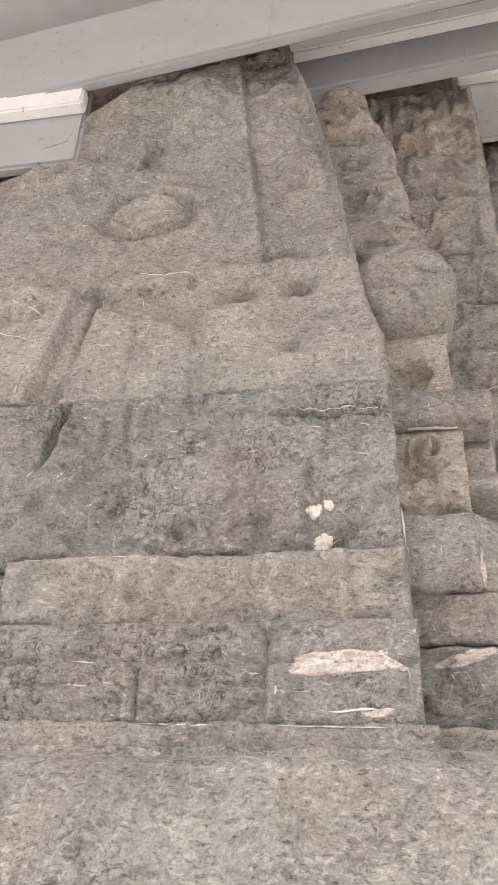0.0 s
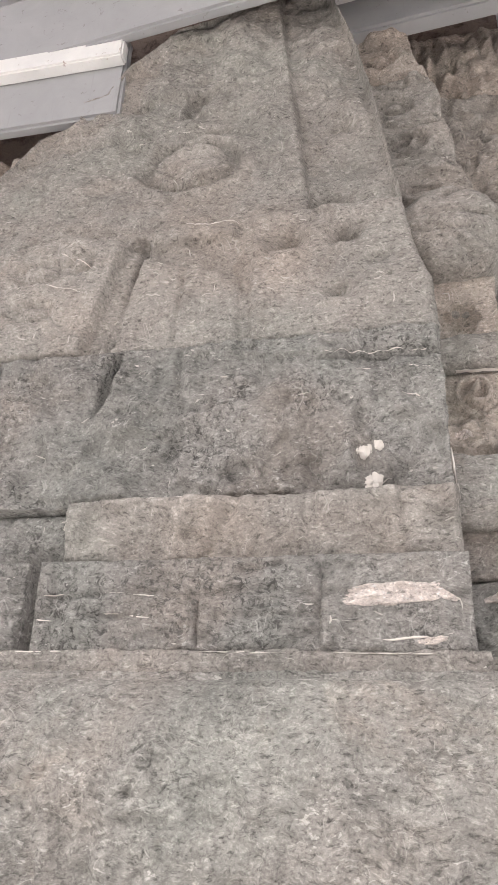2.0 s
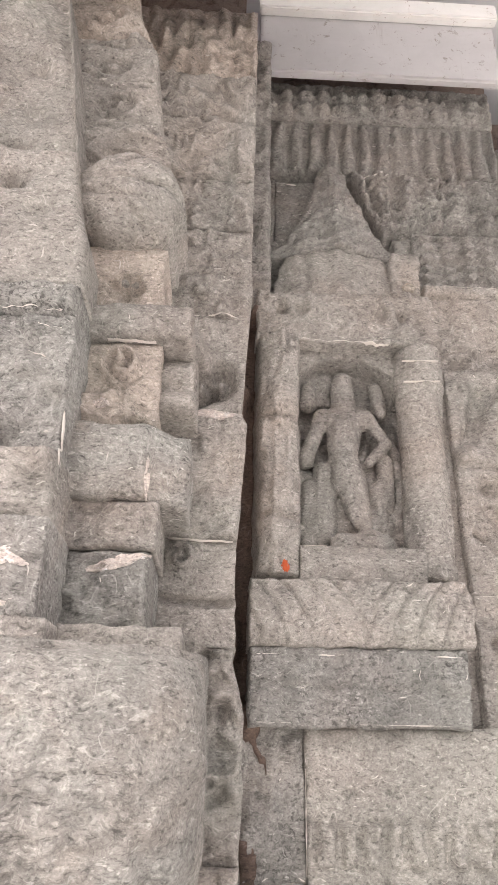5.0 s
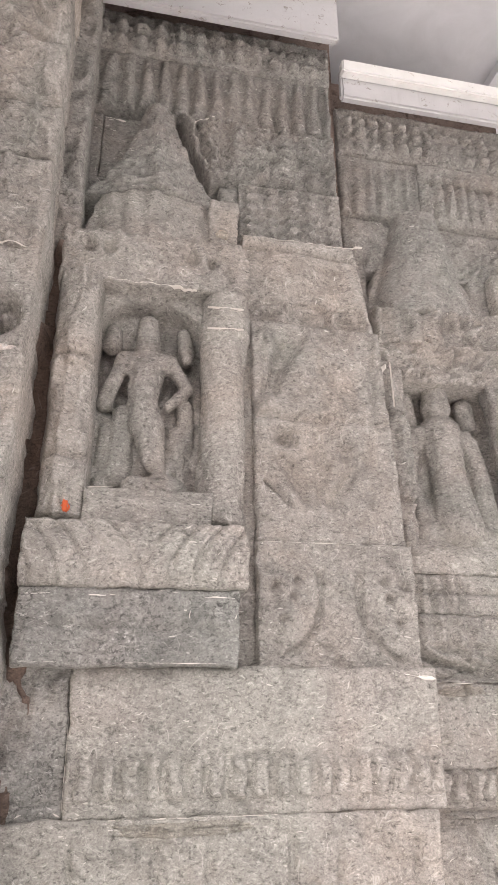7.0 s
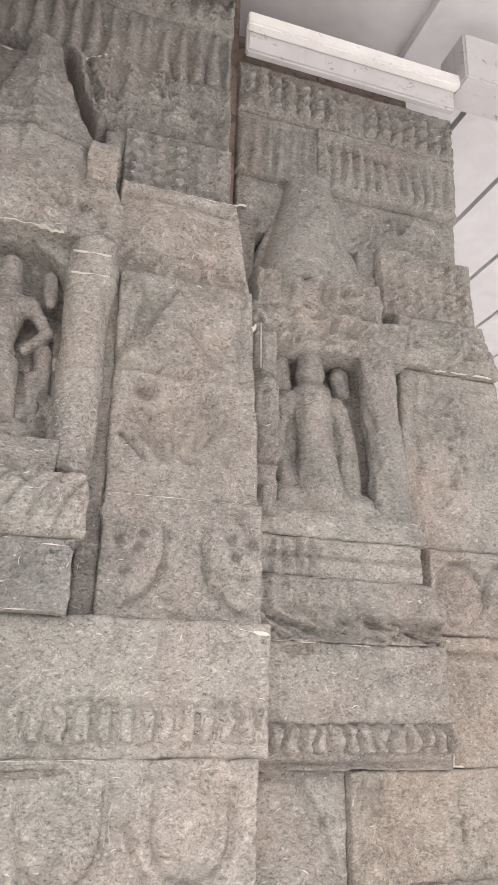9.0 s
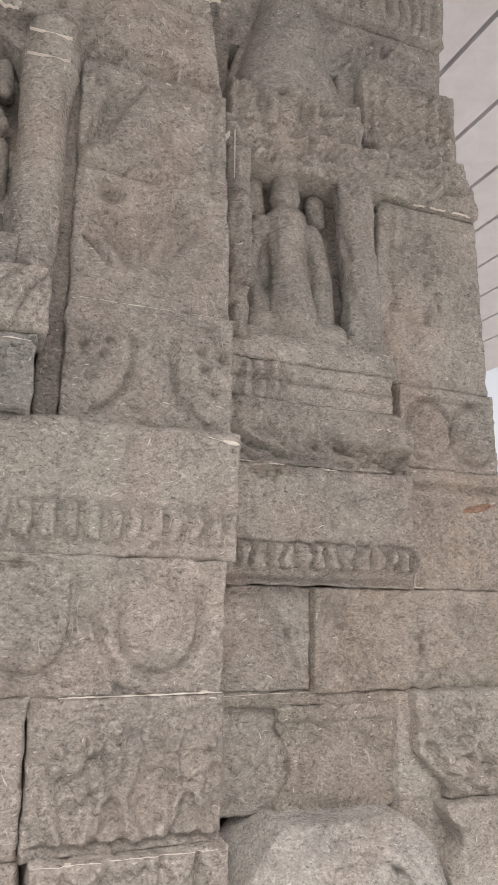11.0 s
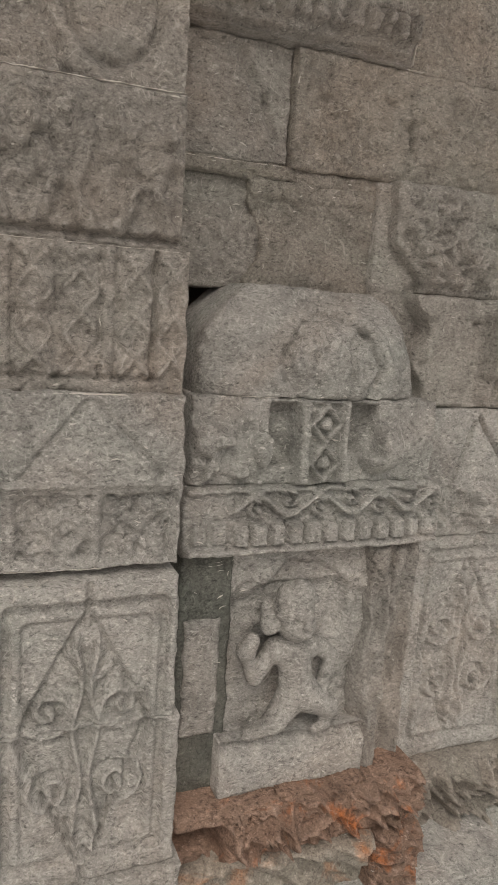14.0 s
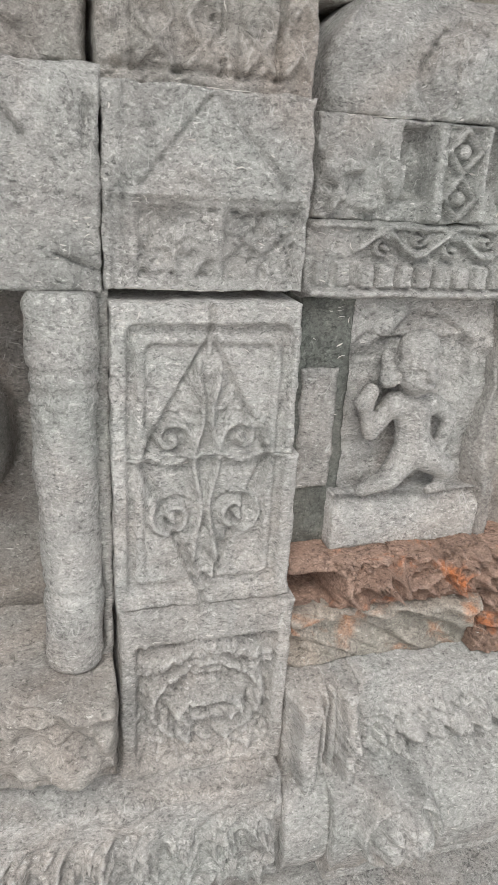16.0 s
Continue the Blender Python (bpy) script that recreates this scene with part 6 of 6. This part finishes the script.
def fleck_field(name, count, seed, box, size, label):
    """Many short curved strokes of lime, gathered in drifts, lying on the carved faces."""
    rng = np.random.default_rng(seed)
    verts, quads = [], []
    x0, x1, z0, z1 = box
    tries = 0
    while len(quads) < count * 8 and tries < count * 12:
        tries += 1
        cx, cz = rng.uniform(x0, x1), rng.uniform(z0, z1)
        if fbm(np.array([cx * 5.0]), np.array([cz * 6.0]), seed, 3)[0] < rng.uniform(-0.7, 0.9):
            continue
        ln, w, a, bend = size * rng.uniform(0.5, 2.0), size * rng.uniform(0.07, 0.18), rng.normal(0.0, 0.35) + (1.4 if rng.random() < 0.2 else 0), rng.uniform(-0.25, 0.25)
        t, v = np.meshgrid(np.linspace(-0.5, 0.5, 5), np.linspace(-1, 1, 3))
        k = a + bend * t * 2
        half = w * np.sqrt(np.clip(1 - (2 * t) ** 2, 0.03, 1)) * (0.7 + 0.5 * rng.random((3, 5)))
        x = cx + ln * t * np.cos(k) - v * half * np.sin(k)
        z = cz + ln * t * np.sin(k) + v * half * np.cos(k)
        y = front_of(x, z)
        if y.max() > 3 or y.max() - y.min() > 0.006:
            continue
        y = y - np.where(np.abs(v) < 0.5, 0.0012, 0.0002)
        n = len(verts) * 15
        verts.append(np.stack([x, y, z], axis=-1).reshape(-1, 3))
        for i in range(2):
            for j in range(4):
                p0 = n + i * 5 + j
                quads.append((p0, p0 + 1, p0 + 6, p0 + 5))
    me = from_arrays(name, np.concatenate(verts), np.array(quads))
    me.materials.append(M_FLECK)
    tagged(new(name, me), label, "lime flecks", kind="stuff")


M_FLECK = paint("pale_lime_fleck", (0.56, 0.52, 0.48), (0.42, 0.37, 0.33), 0.9, 0.6)
fleck_field("lime_flecks", 190, 21, (-0.7, 0.28, 2.06, 3.3), 0.008, "small pale lime flecks caught on the tower stones")
fleck_field("lime_flecks", 430, 22, (0.3, 1.66, 1.15, 3.4), 0.008, "small pale lime flecks caught on the bay stones")
fleck_field("lime_flecks", 330, 23, (0.3, 1.6, -0.1, 1.2), 0.007, "small pale lime flecks caught on the lower stones")

# bare rust-stained gap and stains at the joints
for cx, cz, rx, rz, m, par in ((0.55, 1.775, 0.12, 0.012, S_ROUGH, wall), (1.1, 1.968, 0.055, 0.012, S_ROUGH, wall), (1.16, 1.542, 0.05, 0.008, S_OCHRE, wall)):
    y = float(front_of(np.array([cx]), np.array([cz]))[0])
    scar(cx, cz, rx, rz, y, par, m, 1)

# ---- courtyard beyond the wall's end ----
YARD = pose(0.702, 0.154, 0, 0, 0, -43.0)


def yard(name, dims, material, parent, label="", bevel=0.01):
    return boxed(name, dims, material, parent, label, bevel)


M_PINK = paint("faded_pink_plaster", (0.62, 0.28, 0.3), (0.5, 0.36, 0.35), 0.8, 0.68)
M_TEAL = paint("teal_painted_valance", (0.05, 0.42, 0.36), (0.1, 0.3, 0.28), 0.5)
M_GREEN = paint("dark_green_paint", (0.04, 0.2, 0.15), (0.08, 0.14, 0.12), 0.5)
M_ORANGE = paint("orange_brown_wood", (0.5, 0.2, 0.075), (0.3, 0.12, 0.05), 0.6)
# dark wood of posts and arches, also the painted shade behind the windows
M_BROWN = paint("dark_brown_wood_and_room_shade", (0.09, 0.06, 0.045), (0.05, 0.035, 0.03), 0.6)
M_FRAME = paint("pinkish_brown_window_frame", (0.4, 0.3, 0.25), (0.25, 0.18, 0.15), 0.6)
M_RUBBLE = stone("grey_rubble_stone", (0.22, 0.21, 0.2), (0.1, 0.1, 0.095), flecks=0.7)
m_glass, nt, p = shader("dusty_window_glass")
p.inputs["Base Color"].default_value = (0.2, 0.32, 0.33, 1)
p.inputs["Roughness"].default_value = 0.08
m_bar, nt, p = shader("dark_iron")
p.inputs["Base Color"].default_value = (0.03, 0.03, 0.032, 1)
p.inputs["Roughness"].default_value = 0.5

house = empty("house", (0, 0, 0), "pink and teal courtyard house with arched wooden gallery", "house")
house.matrix_world = YARD
yard("wall", (-4, 5, 12.0, 12.3, -1.3, -0.1), M_PINK, house)
yard("wall", (-4, 5, 12.02, 12.3, 1.36, 1.64), M_PINK, house)
# flat dark sheet: the room's shade is painted on, no room is built
yard("wall", (-4, 5, 12.6, 12.7, -0.1, 1.36), M_BROWN, house, "dark brown sheet standing in for room shade behind the windows")
yard("plinth", (-4, 5, 11.85, 12.0, -1.1, -1.0), M_GAP, house)
yard("sill", (-4, 5, 11.9, 12.1, -0.14, -0.08), M_GREEN, house)
yard("sill", (-4, 5, 11.88, 12.1, 1.6, 1.68), M_GREEN, house)
bm = bmesh.new()
for i in range(90):
    box_mesh(bm, -4 + i * 0.1, -4 + i * 0.1 + 0.085, 11.86 + 0.015 * (i % 2), 11.9 + 0.015 * (i % 2), 1.14, 1.37)
part("valance", bm, M_TEAL, house, "teal corrugated awning strip")
for k in range(10):
    x0 = -3.77 + 0.8 * k
    win = boxed("window", (x0, x0 + 0.07, 11.98, 12.1, -0.08, 1.14), M_FRAME, house)
    boxed("transom", (x0 + 0.07, x0 + 0.8, 12.0, 12.08, 0.84, 0.9), M_FRAME, win)
    boxed("pane", (x0 + 0.07, x0 + 0.8, 12.05, 12.06, -0.08, 0.84), m_glass, win, bevel=0)
    boxed("pane", (x0 + 0.07, x0 + 0.8, 12.05, 12.06, 0.9, 1.14), m_glass, win, bevel=0)
    bm = bmesh.new()
    for i in range(12):
        box_mesh(bm, x0 + 0.09 + i * 0.06, x0 + 0.1 + i * 0.06, 11.99, 12.0, -0.08, 1.14)
    for i in range(20):
        box_mesh(bm, x0 + 0.07, x0 + 0.8, 11.985, 11.995, -0.06 + i * 0.06, -0.052 + i * 0.06)
    part("grille", bm, m_bar, win)
yard("lintel", (-4, 5, 11.95, 12.15, 2.34, 2.52), M_ORANGE, house, "orange-brown wooden lintel")
for k in range(14):
    x0 = -3.1 + 0.42 * k
    # pointed arch board between two posts
    bm = bmesh.new()
    n = 10
    lo, hi = [], []
    for i in range(n + 1):
        t = i / n
        lo.append((x0 + 0.42 * t, 1.95 + 0.36 * (1 - abs(2 * t - 1) ** 1.5) * 0.95))
    vs = [[bm.verts.new((x, y, z)) for (x, z) in lo] + [bm.verts.new((x, y, 2.345)) for (x, z) in lo] for y in (12.0, 12.07)]
    for i in range(n):
        m_ = n + 1
        bm.faces.new((vs[0][i], vs[0][i + 1], vs[0][i + 1 + m_], vs[0][i + m_]))
        bm.faces.new((vs[1][i + 1], vs[1][i], vs[1][i + m_], vs[1][i + 1 + m_]))
        bm.faces.new((vs[0][i + 1], vs[0][i], vs[1][i], vs[1][i + 1]))
    part("arch", bm, M_ORANGE if k % 2 else M_BROWN, house)
    boxed("post", (x0 - 0.03, x0 + 0.03, 11.99, 12.08, 1.68, 2.345), M_BROWN, house)
    bm = bmesh.new()
    box_mesh(bm, x0 + 0.03, x0 + 0.39, 12.02, 12.035, 1.9, 1.93)
    for i in range(3):
        box_mesh(bm, x0 + 0.1 + 0.1 * i, x0 + 0.115 + 0.1 * i, 12.02, 12.035, 1.68, 1.93)
    part("railing", bm, m_bar, house)
yard("eave", (-4, 5, 11.3, 12.6, 2.56, 2.72), M_GAP, house)

low = empty("low_wall", (0, 0, 0), "low dry-stacked grey rubble garden wall", "wall", kind="structure")
low.matrix_world = YARD
random.seed(4)
for r in range(4):
    x = -2.2 + 0.1 * (r % 2)
    while x < 2.6:
        w = random.uniform(0.22, 0.42)
        boxed("stone", (x, x + w - 0.012, 9.9 + random.uniform(-0.02, 0.02), 10.3, -1.3 + 0.14 * r, -1.3 + 0.14 * r + 0.132), M_RUBBLE, low, bevel=0.015)
        x += w

# marigold bed: stems and leaves as stuff, blossoms on top
m_leaf, nt, p = shader("marigold_foliage")
co = nt.nodes.new("ShaderNodeNewGeometry").outputs["Position"]
nt.links.new(ramp(nt, noise_at(nt, co, 7, 5), (0.3, (0.03, 0.075, 0.02)), (0.7, (0.12, 0.2, 0.06))), p.inputs["Base Color"])
p.inputs["Roughness"].default_value = 0.6
m_bloom, nt, p = shader("orange_marigold_petals")
co = nt.nodes.new("ShaderNodeNewGeometry").outputs["Position"]
nt.links.new(ramp(nt, noise_at(nt, co, 3, 3), (0.35, (0.8, 0.27, 0.01)), (0.6, (0.88, 0.6, 0.03))), p.inputs["Base Color"])
rng = np.random.default_rng(5)
verts, quads = [], []
for i in range(9000):
    cx, cy = rng.uniform(-1.4, 1.8), rng.uniform(7.7, 9.2)
    top = -0.5 + 0.14 * math.sin(cx * 5) + 0.08 * math.sin(cy * 9 + cx * 3) + 0.1 * (cy - 8.4)
    cz = -1.28 + (top + 1.28) * rng.uniform(0.05, 1) ** 0.6
    a, b, l, w = rng.uniform(0, 6.28), rng.uniform(-0.6, 1.2), rng.uniform(0.05, 0.11), rng.uniform(0.01, 0.022)
    d = np.array([math.cos(a) * math.cos(b), math.sin(a) * math.cos(b), math.sin(b)])
    s_ = np.array([-math.sin(a), math.cos(a), 0.0]) * w
    c = np.array([cx, cy, cz])
    k = len(verts)
    verts += [c, c + d * l * 0.5 + s_, c + d * l, c + d * l * 0.5 - s_]
    quads.append((k, k + 1, k + 2, k + 3))
me = from_arrays("marigold_leaves", np.array(verts), np.array(quads), smooth=False)
me.materials.append(m_leaf)
bed = new("flower_bed_foliage", me)
bed.matrix_world = YARD
tagged(bed, "dense green marigold foliage in a courtyard bed", "plants", kind="stuff")
bm = bmesh.new()
for i in range(3):
    r, z = (0.045, 0.036, 0.022)[i], 0.012 * i
    bmesh.ops.create_cone(bm, cap_ends=True, segments=11, radius1=r * 0.6, radius2=r, depth=0.018, matrix=Matrix.Translation((0, 0, z)))
me = bpy.data.meshes.new("marigold")
bm.to_mesh(me)
bm.free()
me.materials.append(m_bloom)
for i in range(170):
    cx, cy = rng.uniform(-1.2, 1.6), rng.uniform(7.65, 9.1)
    top = -0.5 + 0.14 * math.sin(cx * 5) + 0.08 * math.sin(cy * 9 + cx * 3) + 0.1 * (cy - 8.4)
    z = top + 0.03 if i % 3 else top - rng.uniform(0.1, 0.6)
    if z < top - 0.02:
        cy = 7.62
    ob = new("marigold", me)
    ob.matrix_world = YARD @ pose(cx, cy, z, 35 * (i % 3 == 0) + rng.uniform(0, 25), rng.uniform(-20, 20), rng.uniform(0, 360))
    tagged(ob, "orange marigold blossom above green leaves", "flower", group="marigolds")
